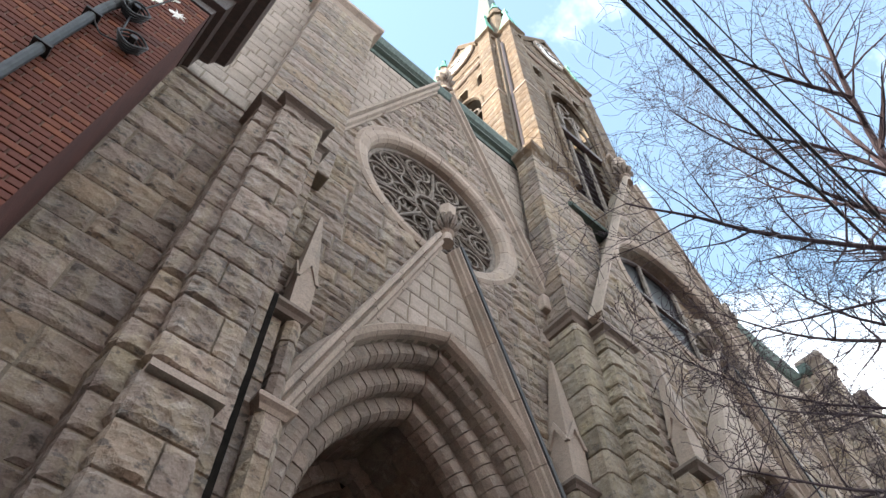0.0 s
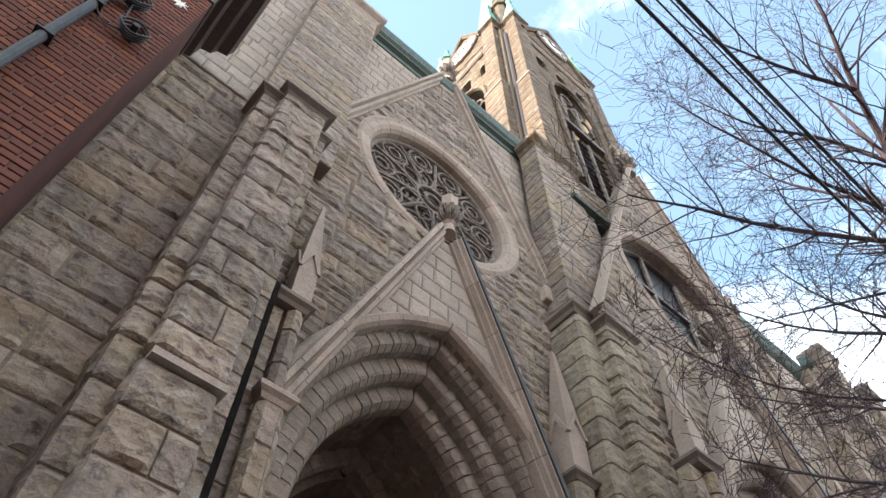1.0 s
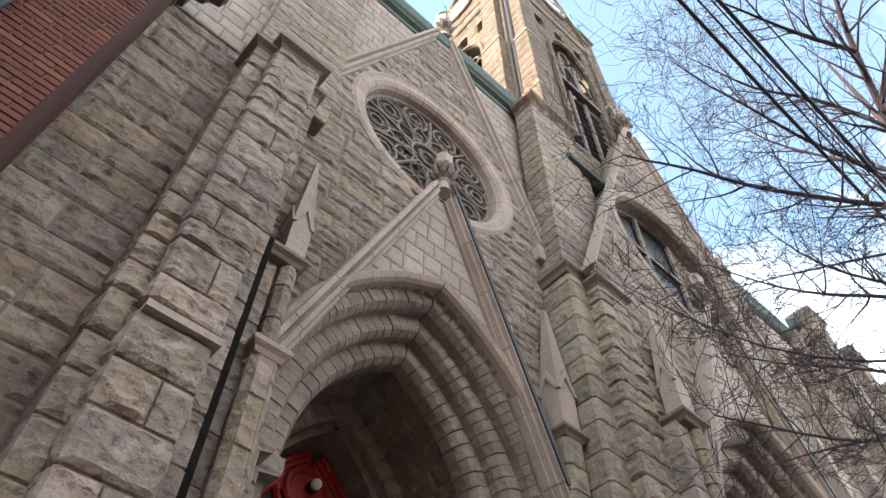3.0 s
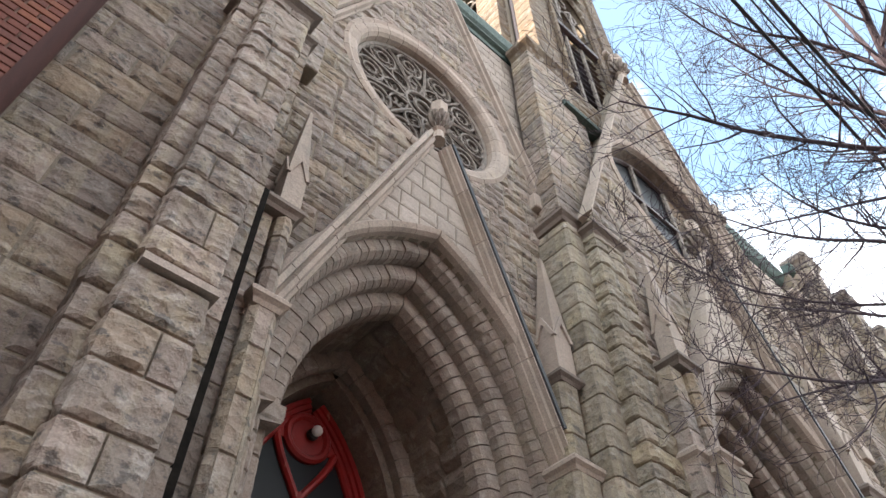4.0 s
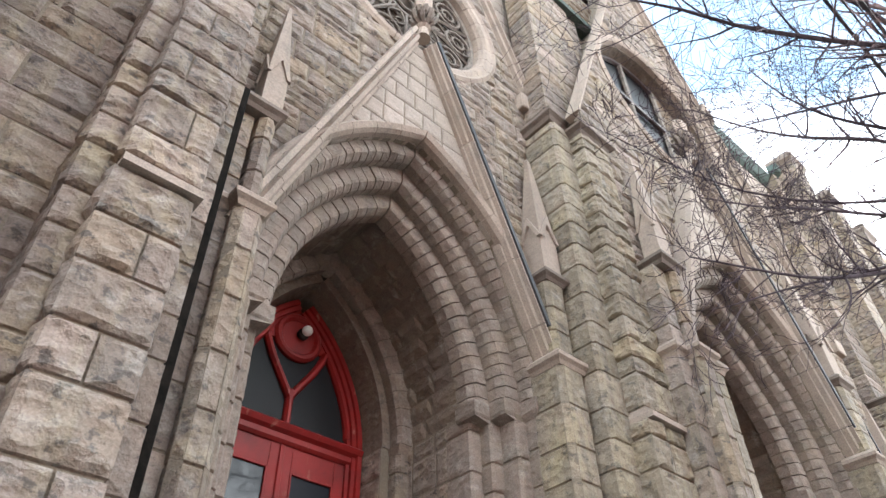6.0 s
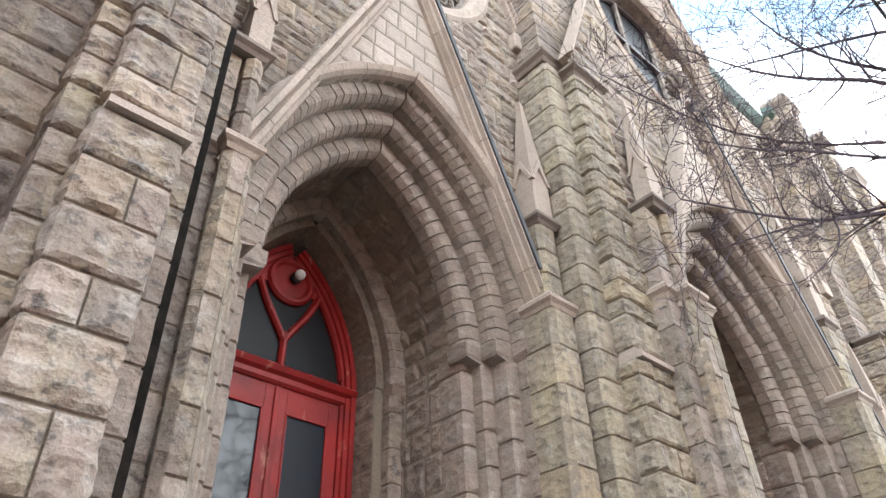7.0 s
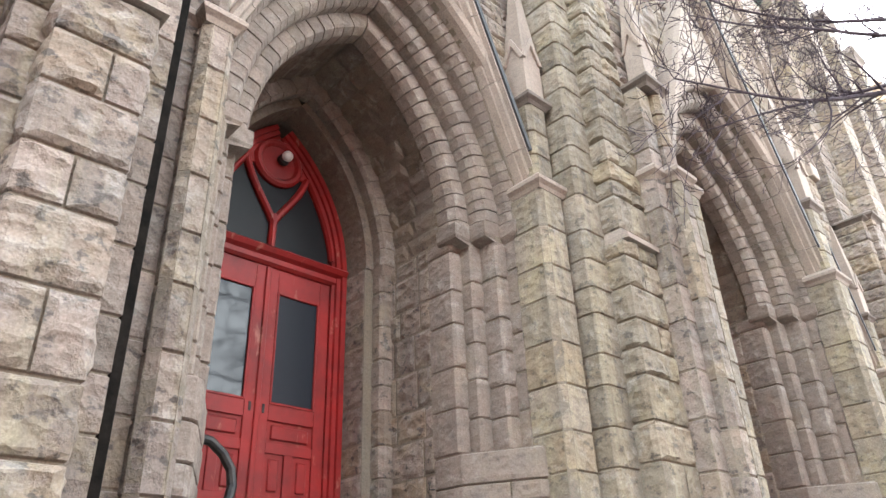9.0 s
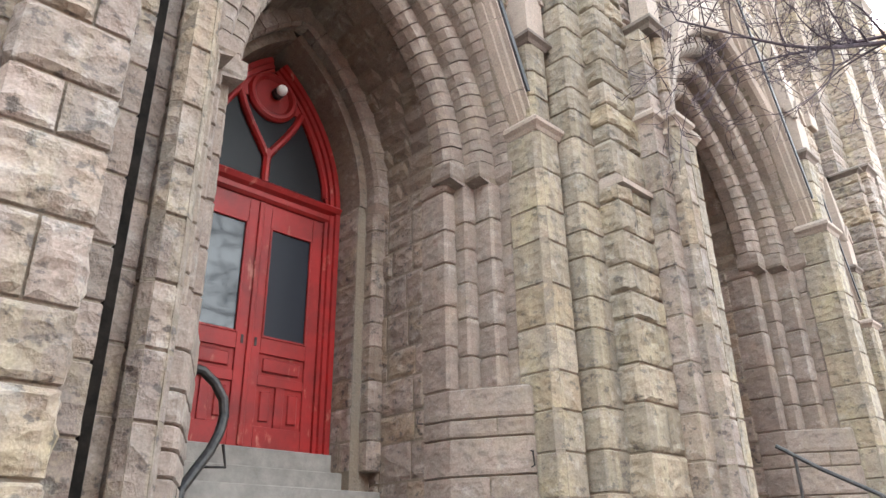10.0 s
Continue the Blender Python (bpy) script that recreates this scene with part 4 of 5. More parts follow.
# ---- piers with pinnacles beside the portal ----
def pinnacled_pier(x0, x1, strip, group, zs, zc, tall, stone=STONE):
    """strip: -1 or 1, the side on which a thin set-back strip runs up beside it."""
    p = thing("pinnacled_pier", ((x0 + x1) / 2, Y_PIER, 0.12), "slim granite pier with moulded bands and a limestone pinnacle", "pier", group)
    zs, zc = EYE + zs, EYE + zc
    ln = [(x0, Y_WALL + 0.05), (x0, Y_PIER + 0.05), (x0 + 0.05, Y_PIER), (x1 - 0.05, Y_PIER), (x1, Y_PIER + 0.05), (x1, Y_WALL + 0.05)]
    part("mortar_fill", filling(ln,0.2,zs), MORTAR, p)
    for g in stack(ln, 0.2, zs, (0.34, 0.46), proud=0.004, rough=0.008):
        part("pier_stone", g, stone, p)
    for sx, c in ((1, x0), (-1, x1)):
        part("corner_joint", prism([[(c - sx * 0.007, Y_PIER + 0.055, z), (c + sx * 0.055, Y_PIER - 0.007, z), (c + sx * 0.055, Y_PIER + 0.03, z), (c + sx * 0.03, Y_PIER + 0.055, z)] for z in (0.2, zs)], None), MORTAR, p)
    i = 0.045
    ln = [(x0 + i, Y_WALL + 0.05), (x0 + i, Y_PIER + i + 0.05), (x0 + i + 0.05, Y_PIER + i), (x1 - i - 0.05, Y_PIER + i), (x1 - i, Y_PIER + i + 0.05), (x1 - i, Y_WALL + 0.05)]
    part("mortar_fill", filling(ln,zs + 0.16,zc), MORTAR, p)
    for g in stack(ln, zs + 0.16, zc, (0.3, 0.42), proud=0.004, rough=0.007):
        part("pier_stone", g, stone, p)
    part("band", cap_slab(x0, x1, Y_PIER, Y_WALL + 0.05, zs, 0.17, 0.055), DRESSED, p)
    part("cap", cap_slab((x0 - 0.16 if strip < 0 else x0) + i, x1 - i, Y_PIER + i, Y_WALL + 0.05, zc, 0.16, 0.06), CAPSTONE, p)
    if strip:
        sx0, sx1 = (x0 - 0.175, x0 + 0.01) if strip < 0 else (x1 - 0.01, x1 + 0.15)
        part("mortar_fill", filling(boxline(sx0, sx1, Y_PIER + 0.13, Y_WALL + 0.05),0.2,zc), MORTAR, p)
        for g in stack(boxline(sx0, sx1, Y_PIER + 0.13, Y_WALL + 0.05), 0.2, zc, (0.34, 0.46), proud=0.004, rough=0.006):
            part("strip_stone", g, stone, p)
        part("band", cap_slab(sx0, sx1, Y_PIER + 0.13, Y_WALL + 0.05, zs, 0.17, 0.05), DRESSED, p)
    # the pinnacle: square shaft, gablets, tapering spire
    cx, cy, w = (x0 + x1) / 2, Y_PIER + 0.2, min((x1 - x0) / 2 - 0.01, 0.15)
    pz = zc + 0.15
    part("pinnacle_shaft", prism([[(cx + sx * ww, cy + sy * ww, z) for sx, sy in ((-1, -1), (1, -1), (1, 1), (-1, 1))] for z, ww in ((pz, w), (pz + 0.7, w * 0.96))], None), DRESSED, p)
    for nx, ny in ((0, -1), (-1, 0), (1, 0)):
        tx, ty = -ny, nx
        tri = [(-1.15, 0.62), (0, 1.16), (1.15, 0.62), (0.8, 0.62), (0, 0.98), (-0.8, 0.62)]
        st = []
        for d in (0.9, 1.16):
            st.append([(cx + (tx * s + nx * d) * w, cy + (ty * s + ny * d) * w, pz + 0.08 + h * 0.72) for s, h in tri])
        part("gablet", prism(st, None), DRESSED, p)
    part("spire", prism([[(cx + sx * ww, cy + sy * ww, z) for sx, sy in ((-1, -1), (1, -1), (1, 1), (-1, 1))] for z, ww in ((pz + 0.65, w * 0.97), (pz + tall - 0.05, w * 0.16), (pz + tall, 0.005))], None), DRESSED, p)
    return p


bay_things.append(pinnacled_pier(1.41, 1.65, -1, "portal piers", 3.90, 5.08, 1.92))
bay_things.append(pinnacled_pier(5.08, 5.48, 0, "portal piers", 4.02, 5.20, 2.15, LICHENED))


# ---- buttresses ----
def buttress(x0, x1, zc, zl, stone=STONE):
    """Tall stepped buttress, its tower-side or outer strip set back, with a lip, a cap and an upper stage."""
    b = thing("buttress", ((x0 + x1) / 2, Y_BUTT, 0.12), "tall rock-faced granite buttress with a sloped ledge and stone cap", "buttress", "buttresses")
    zl += EYE
    yb = Y_WALL + 0.1
    part("mortar_fill", filling(boxline(x0 - 0.02, x1 - 0.02, Y_BUTT, yb),0.2,zl), MORTAR, b)
    for g in stack(boxline(x0 - 0.02, x1 - 0.02, Y_BUTT, yb), 0.2, zl, (0.2, 0.46), cut=(1, 0.5), proud=0.02, rough=0.036, step=0.045):
        part("stone", g, stone, b)
    part("ledge", prism([[(x0 - 0.01, yb, zl), (x0 - 0.01, Y_BUTT - 0.07, zl), (x1 + 0.02, Y_BUTT - 0.07, zl), (x1 + 0.02, yb, zl)], [(x0 - 0.01, yb, zl + 0.06), (x0 - 0.01, Y_BUTT - 0.07, zl + 0.06), (x1 + 0.02, Y_BUTT - 0.07, zl + 0.06), (x1 + 0.02, yb, zl + 0.06)],
          [(x0 + 0.01, yb, zl + 0.14), (x0 + 0.01, Y_BUTT + 0.01, zl + 0.14), (x1, Y_BUTT + 0.01, zl + 0.14), (x1, yb, zl + 0.14)]], None), DRESSED, b)
    part("mortar_fill", filling(boxline(x0, x1, Y_BUTT + 0.02, yb),zl + 0.14,zc), MORTAR, b)
    for g in stack(boxline(x0, x1, Y_BUTT + 0.02, yb), zl + 0.14, zc, (0.2, 0.42), cut=(1, 0.5), proud=0.02, rough=0.036, step=0.045):
        part("stone", g, stone, b)
    part("cap", cap_slab(x0, x1, Y_BUTT + 0.02, yb, zc, 0.2, 0.10), CAPSTONE, b)
    return b


b1 = buttress(0.50, 1.00, EYE + 7.78, 3.30)
part("mortar_fill", filling(boxline(0.29, 0.5, 3.56, 4.2),0.2,EYE + 7.72), MORTAR, b1)
for g in stack(boxline(0.29, 0.5, 3.56, 4.2), 0.2, EYE + 7.72, (0.26, 0.44), proud=0.015, rough=0.035, step=0.06):
    part("strip_stone", g, STONE, b1)
part("strip_cap", cap_slab(0.29, 0.5, 3.56, 4.1, EYE + 7.72, 0.16, 0.09), CAPSTONE, b1)
part("mortar_fill", filling(boxline(0.99, 1.160, 3.62, 4.2),0.2,EYE + 7.72), MORTAR, b1)
for g in stack(boxline(0.99, 1.160, 3.62, 4.2), 0.2, EYE + 7.72, (0.26, 0.44), proud=0.01, rough=0.02):
    part("strip_stone", g, STONE, b1)
part("strip_cap", cap_slab(0.99, 1.160, 3.62, 4.1, EYE + 7.72, 0.16, 0.06), CAPSTONE, b1)
# upper stage
part("mortar_fill", filling(boxline(0.29, 1.43, 3.90, 5.0),EYE + 7.85,EYE + 14.0), MORTAR, b1)
for g in stack(boxline(0.29, 1.43, 3.90, 5.0), EYE + 7.85, EYE + 14.0, (0.26, 0.36), cut=(1, 0.5), proud=0.015, rough=0.03, step=0.2):
    part("upper_stone", g, STONE, b1)
part("upper_cap", cap_slab(0.29, 1.43, 3.90, 5.0, EYE + 14.0, 0.5, 0.14), DRESSED, b1)

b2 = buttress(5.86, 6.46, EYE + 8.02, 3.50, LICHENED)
part("mortar_fill", filling([(5.50, 4.2), (5.50, 3.66), (5.54, 3.62), (5.88, 3.62), (5.88, 4.2)],0.2,EYE + 8.2), MORTAR, b2)
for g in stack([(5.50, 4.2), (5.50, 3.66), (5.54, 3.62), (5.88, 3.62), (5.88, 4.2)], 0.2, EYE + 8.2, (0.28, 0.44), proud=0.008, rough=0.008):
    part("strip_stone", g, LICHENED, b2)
part("strip_cap", cap_slab(5.46, 5.88, 3.62, 4.2, EYE + 8.2, 0.24, 0.08), CAPSTONE, b2)

# ---- the wall left of the buttress, and the paler wall that stands back above ----
outer = thing("aisle_wall", (-2.0, 4.0, 0.12), "broad rock-faced granite wall beside the brick house", "wall", kind="structure")
sp = lambda z: [(-1.6, 0.36)]
part("wall_core", backing(front(3.98), sp, 0.2, EYE + 8.1, 0.7, 1.0), MORTAR, outer)
lay("stone", ashlar(front(3.98), sp, EYE + 2.4, EYE + 8.1, (0.26, 0.42), (0.42, 0.85), 0.018, 0.03, split=0.12, n=8), STONE, outer)
part("weathering", prism([[(x, 3.95, EYE + 8.1), (x, 4.62, EYE + 8.75), (x, 4.62, EYE + 8.1)] for x in (-1.6, 0.36)], None), DRESSED, outer)
upper = thing("upper_nave_wall", (2.5, Y_UP, EYE + 8), "pale squared limestone wall under the green eave", "wall", kind="structure")


def beside_gable(z):
    """The wall on both sides of the gable that stands before it."""
    h = 2.3 if z < EYE + 9.0 else max(0.0, (BIG_TOP - z) * BIG_SLOPE - 0.12)
    return minus([(-2.2, 6.2)], AX - h, AX + h) if h > 0.02 else [(-2.2, 6.2)]


part("wall_core", backing(front(Y_UP), beside_gable, EYE + 8.0, EYE + 14.6, 0.4, 0.3), MORTAR, upper)
lay("stone", ashlar(front(Y_UP), beside_gable, EYE + 8.2, EYE + 14.6, (0.28, 0.31), (0.30, 0.42), 0.012, 0.008, n=4), PALE, upper, 300)
eave = thing("copper_eave", (2.5, Y_UP, EYE + 14.6), "dark green verdigris copper gutter along the eave", "gutter", kind="structure")
part("gutter", prism([[(x, Y_UP + y, EYE + 14.53 + z) for y, z in ((0.1, -0.1), (-0.03, -0.1), (-0.05, 0.0), (-0.14, 0.05), (-0.14, 0.1), (-0.20, 0.16), (-0.26, 0.3), (-0.26, 0.36), (0.1, 0.42))] for x in (-2.2, 6.2)], None), COPPER, eave)
# church body out of view, added to shade the front from the sun
nave = thing("nave_body", (2.0, 9.0, 0.12), "unseen slate-roofed stone body of the church, blocking the sun behind the front", "building", kind="structure")
for xa, xb in ((-32.0, 6.0), (10.0, 18.0)):
    part("side_wall", box(xa, xb, 7.12, 30, 0.12, EYE + 15.0), MORTAR, nave)
    part("clerestory", box(xa, xb, 5.05, 7.12, EYE + 6.9, EYE + 15.0), MORTAR, nave)
    part("roof", prism([[(x, 4.8, EYE + 15.3), (x, 17, EYE + 17.4), (x, 30, EYE + 15.3)] for x in (xa, xb)], None), SLATE, nave)
far_upper = thing("far_nave_wall", (14.5, Y_UP, EYE + 8), "pale squared limestone wall beyond the tower under a green gutter", "wall", kind="structure")
sp = lambda z: [(11.2, 17.3)]
part("wall_core", backing(front(Y_UP), sp, EYE + 8.0, EYE + 15.4, 0.4, 3.0), MORTAR, far_upper)
lay("stone", ashlar(front(Y_UP), sp, EYE + 8.2, EYE + 15.4, (0.3, 0.33), (0.4, 0.6), 0.012, 0.008), PALE, far_upper, 100)
part("gutter", prism([[(x, Y_UP + y, EYE + 15.33 + z) for y, z in ((0.1, -0.1), (-0.05, 0.0), (-0.14, 0.08), (-0.26, 0.3), (-0.26, 0.36), (0.1, 0.42))] for x in (11.2, 17.3)], None), COPPER, far_upper)

# ---- tower ----
TX0, TX1, TY0, TY1 = 5.74, 10.80, 3.65, 8.71
TMID = (TX0 + TX1) / 2
tower = thing("bell_tower", (TMID, 6.2, 0.12), "tall square bell tower of brown stone with pinnacled corners", "tower")
ZB, ZT = EYE + 14.4, EYE + 25.6


def tower_front(z):
    s = [(TX0 + 0.7, TX1 - 0.7)]
    if EYE + 15.0 < z < EYE + 22.4:
        h = 0.95 if z < EYE + 20.8 else 0.95 * math.sqrt(max(0.0, 1 - ((z - EYE - 20.8) / 1.6) ** 2))
        s = minus(s, TMID - h, TMID + h) if h > 0.02 else s
    return s


YC = (TY0 + TY1) / 2


def tower_side(z):
    s = [(TY0 + 0.7, TY1 - 0.7)]
    if EYE + 15.0 < z < EYE + 22.4:
        h = 0.95 if z < EYE + 20.8 else 0.95 * math.sqrt(max(0.0, 1 - ((z - EYE - 20.8) / 1.6) ** 2))
        s = minus(s, YC - h, YC + h) if h > 0.02 else s
    for zc, n in ((EYE + 23.35, 3), (EYE + 24.95, 3)):
        if zc - 0.45 < z < zc + 0.5:
            h = 0.24 if z < zc + 0.25 else 0.24 * math.sqrt(max(0.0, 1 - ((z - zc - 0.25) / 0.25) ** 2))
            for k in range(n):
                c = YC + (k - 1) * 0.95
                if h > 0.02:
                    s = minus(s, c - h, c + h)
    return s


def tower_front_small(z):
    s = tower_front(z)
    for zc in (EYE + 23.35, EYE + 24.95):
        if zc - 0.45 < z < zc + 0.5:
            h = 0.24 if z < zc + 0.25 else 0.24 * math.sqrt(max(0.0, 1 - ((z - zc - 0.25) / 0.25) ** 2))
            for k in range(3):
                c = TMID + (k - 1) * 0.95
                if h > 0.02:
                    s = minus(s, c - h, c + h)
    return s


fF, fL = front(TY0 + 0.25), left(TX0 + 0.25)
part("wall", backing(fF, tower_front_small, EYE + 7.9, ZT, 0.5, 0.15), MORTAR, tower)
part("wall", backing(fL, tower_side, EYE + 14.0, ZT, 0.5, 0.15), MORTAR, tower)
part("wall", box(TX0 + 0.8, TX1 - 0.3, TY1 - 0.4, TY1, 0.2, ZT), MORTAR, tower)
part("wall", box(TX1 - 0.6, TX1 - 0.25, TY0 + 0.8, TY1 - 0.3, EYE + 7.9, ZT), MORTAR, tower)
part("belfry_floor", box(TX0 + 0.75, TX1 - 0.6, TY0 + 0.8, TY1 - 0.4, EYE + 14.6, EYE + 14.8), MORTAR, tower)
part("belfry_ceiling", box(TX0 + 0.75, TX1 - 0.6, TY0 + 0.8, TY1 - 0.4, ZT - 0.3, ZT - 0.1), MORTAR, tower)
tower_stones = ashlar(fF, tower_front_small, EYE + 9.0, ZT, (0.26, 0.36), (0.4, 0.8), 0.015, 0.02)
tower_stones += ashlar(fL, tower_side, EYE + 15.0, ZT, (0.26, 0.36), (0.4, 0.8), 0.015, 0.02)
lay("stone", tower_stones, TOWER_STONE, tower, 300)
for cx in (TX0 + 0.25, TX1 - 0.25):
    for cy in (TY0 + 0.25, TY1 - 0.25):
        # each corner: two clasping pilasters, with a set-off and a pinnacle on each
        fx, fy = (1 if cx > TMID else -1), (1 if cy > YC else -1)
        for along_x in (True, False):
            if along_x:   # pilaster on the front or back face
                xa, xb = (cx + 0.14, cx + 0.86) if fx < 0 else (cx - 0.86, cx - 0.14)
                ya, yb = (cy - 0.16, cy + 0.6) if fy < 0 else (cy - 0.6, cy + 0.16)
            else:
                xa, xb = (cx - 0.28, cx + 0.5) if fx < 0 else (cx - 0.5, cx + 0.42)
                ya, yb = (cy + 0.52, cy + 1.2) if fy < 0 else (cy - 1.2, cy - 0.52)
            z0 = ZB if fx < 0 else EYE + 9
            zm, zt = EYE + 19.9, EYE + 26.3
            st = stack([(xa, yb), (xa, ya), (xb, ya), (xb, yb), (xa, yb)], z0, zm, (0.4, 0.5), proud=0.01, rough=0.02, step=0.3)
            i = 0.06
            st += stack([(xa + i, yb - i), (xa + i, ya + i), (xb - i, ya + i), (xb - i, yb - i), (xa + i, yb - i)], zm + 0.3, zt, (0.4, 0.5), proud=0.01, rough=0.02, step=0.3)
            pil = part("corner_pilaster", join([box(xa + 0.01, xb - 0.01, ya + 0.01, yb - 0.01, z0, zm), box(xa + i + 0.01, xb - i - 0.01, ya + i + 0.01, yb - i - 0.01, zm, zt)]), MORTAR, tower)
            part("pilaster_facing", join(st), TOWER_STONE, pil, kind="stuff")
            part("set_off", prism([[(xa - o, ya - o, z), (xb + o, ya - o, z), (xb + o, yb + o, z), (xa - o, yb + o, z)] for z, o in ((zm, 0.0), (zm + 0.02, 0.03), (zm + 0.1, 0.03), (zm + 0.4, -0.06))], None), DRESSED, pil)
            part("pilaster_cap", prism([[(xa - o, ya - o, z), (xb + o, ya - o, z), (xb + o, yb + o, z), (xa - o, yb + o, z)] for z, o in ((zt, -0.06), (zt + 0.1, 0.05), (zt + 0.2, 0.05), (zt + 0.5, -0.1))], None), TOWER_STONE, pil)
            mx_, my_ = (xa + xb) / 2, (ya + yb) / 2
            if along_x:
                my_ = ya + 0.3 if fy < 0 else yb - 0.3
            else:
                mx_ = xa + 0.3 if fx < 0 else xb - 0.3
            part("copper_pinnacle", prism([[(mx_ + math.cos(math.pi / 4 + k * math.pi / 2) * r, my_ + math.sin(math.pi / 4 + k * math.pi / 2) * r, z) for k in range(4)] for z, r in ((zt + 0.4, 0.36), (zt + 0.6, 0.40), (zt + 3.1, 0.08), (zt + 3.15, 0.12), (zt + 3.35, 0.14), (zt + 3.5, 0.05), (zt + 3.7, 0.01))], None), COPPER_BRIGHT, pil)
        # the stone of the corner itself, drawn in behind the pilasters, with an eight-sided turret on it
        px, py = cx - fx * 0.52, cy - fy * 0.62
        part("corner_post", box(px - 0.28, px + 0.28, py - 0.28, py + 0.28, ZB, EYE + 26.0), TOWER_STONE, tower)
        tur = part("corner_turret", prism([[(px + math.cos(math.pi / 8 + k * math.pi / 4) * r, py + math.sin(math.pi / 8 + k * math.pi / 4) * r, EYE + z) for k in range(8)] for z, r in ((25.9, 0.34), (29.6, 0.32), (29.65, 0.42), (29.85, 0.42), (29.9, 0.32), (30.9, 0.26))], None), TOWER_STONE, tower)
        part("turret_roof", prism([[(px + math.cos(math.pi / 8 + k * math.pi / 4) * r, py + math.sin(math.pi / 8 + k * math.pi / 4) * r, EYE + z) for k in range(8)] for z, r in ((30.9, 0.30), (32.2, 0.06), (32.3, 0.10), (32.5, 0.03))], None), COPPER_BRIGHT, tur)
part("rain_pipe", tube([(TX0 + 0.40, TY0 + 0.62, ZB), (TX0 + 0.40, TY0 + 0.62, EYE + 25.0)], 0.07, 8), DARK_WOOD, tower)
# gables with clock faces on the two street sides
for face_, c in ((front(TY0 + 0.22), TMID), (left(TX0 + 0.22), YC)):
    gs = lambda z: [(c - (ZT + 3.2 - z) * 0.525, c + (ZT + 3.2 - z) * 0.525)] if z < ZT + 3.12 else []
    gab = part("clock_gable", prism([[face_.at(c - 1.68, ZT, d), face_.at(c + 1.68, ZT, d), face_.at(c, ZT + 3.2, d)] for d in (0.0, -0.4)], None), MORTAR, tower)
    part("gable_facing", join(ashlar(face_, gs, ZT, ZT + 3.05, (0.26, 0.36), (0.4, 0.8), 0.015, 0.02)), TOWER_STONE, gab, kind="stuff")
    clk = part("clock_face", prism([[face_.at(c + math.cos(2 * math.pi * k / 32) * r, ZT + 1.4 + math.sin(2 * math.pi * k / 32) * r, d) for k in range(32)] for r, d in ((0.72, 0.02), (0.72, 0.09), (0.68, 0.10))], None), CLOCK_WHITE, gab, "white round clock face")
    part("clock_rim", tube([face_.at(c + math.cos(2 * math.pi * k / 32) * 0.73, ZT + 1.4 + math.sin(2 * math.pi * k / 32) * 0.73, 0.08) for k in range(32)], 0.06, 6, True), DRESSED, clk)
    for k in range(12):
        a = k * math.pi / 6
        part("hour_mark", tube([face_.at(c + math.cos(a) * r, ZT + 1.4 + math.sin(a) * r, 0.105) for r in (0.48, 0.64)], 0.022, 4), IRON, clk)
    for a, r, nm in ((2.0, 0.42, "hour_pointer"), (0.6, 0.56, "minute_pointer")):
        part(nm, tube([face_.at(c, ZT + 1.4, 0.115), face_.at(c + math.cos(a) * r, ZT + 1.4 + math.sin(a) * r, 0.115)], 0.025, 4), IRON, clk)
    for sgn in (-1, 1):
        part("gable_coping", tube([face_.at(c + sgn * 1.7, ZT, 0.05), face_.at(c, ZT + 3.28, 0.05)], 0.11, 6), TOWER_STONE, gab)
    # belfry window: tracery above, louvres below
    win = part("belfry_window", join([tube([face_.at(c + math.cos(a) * 0.95, EYE + 20.8 + math.sin(a) * 1.6, 0.03) for a in [math.pi * k / 20 for k in range(21)]], 0.09, 6),
               tube([face_.at(c - 0.95, EYE + 15.0, 0.03), face_.at(c - 0.95, EYE + 20.8, 0.03)], 0.09, 6), tube([face_.at(c + 0.95, EYE + 15.0, 0.03), face_.at(c + 0.95, EYE + 20.8, 0.03)], 0.09, 6)]), TOWER_STONE, tower)
    for o in (-0.32, 0.32):
        part("mullion", tube([face_.at(c + o, EYE + 15.0, -0.12), face_.at(c + o, EYE + 21.5, -0.12)], 0.06, 6), LEAD, win)
    for o in (-0.63, 0.0, 0.63):
        part("tracery", tube([face_.at(c + o + math.cos(a) * 0.31, EYE + 20.2 + math.sin(a) * 0.8, -0.12) for a in [math.pi * k / 10 for k in range(11)]], 0.045, 5), LEAD, win)
    for o, zz in ((-0.36, 21.2), (0.36, 21.2), (0.0, 21.85)):
        part("tracery", tube([face_.at(c + o + math.cos(2 * math.pi * k / 14) * 0.24, EYE + zz + math.sin(2 * math.pi * k / 14) * 0.27, -0.12) for k in range(14)], 0.04, 5, True), LEAD, win)
    part("transom_bar", tube([face_.at(c - 0.95, EYE + 18.9, -0.02), face_.at(c + 0.95, EYE + 18.9, -0.02)], 0.10, 6), DARK_WOOD, win)
    for k in range(10):
        z = EYE + 15.3 + k * 0.36
        part("louvre", prism([[face_.at(c + s, z + dz, d) for dz, d in ((0, -0.12), (0.03, -0.12), (0.22, -0.4), (0.19, -0.4))] for s in (-0.93, 0.93)], None), DARK_WOOD, win)
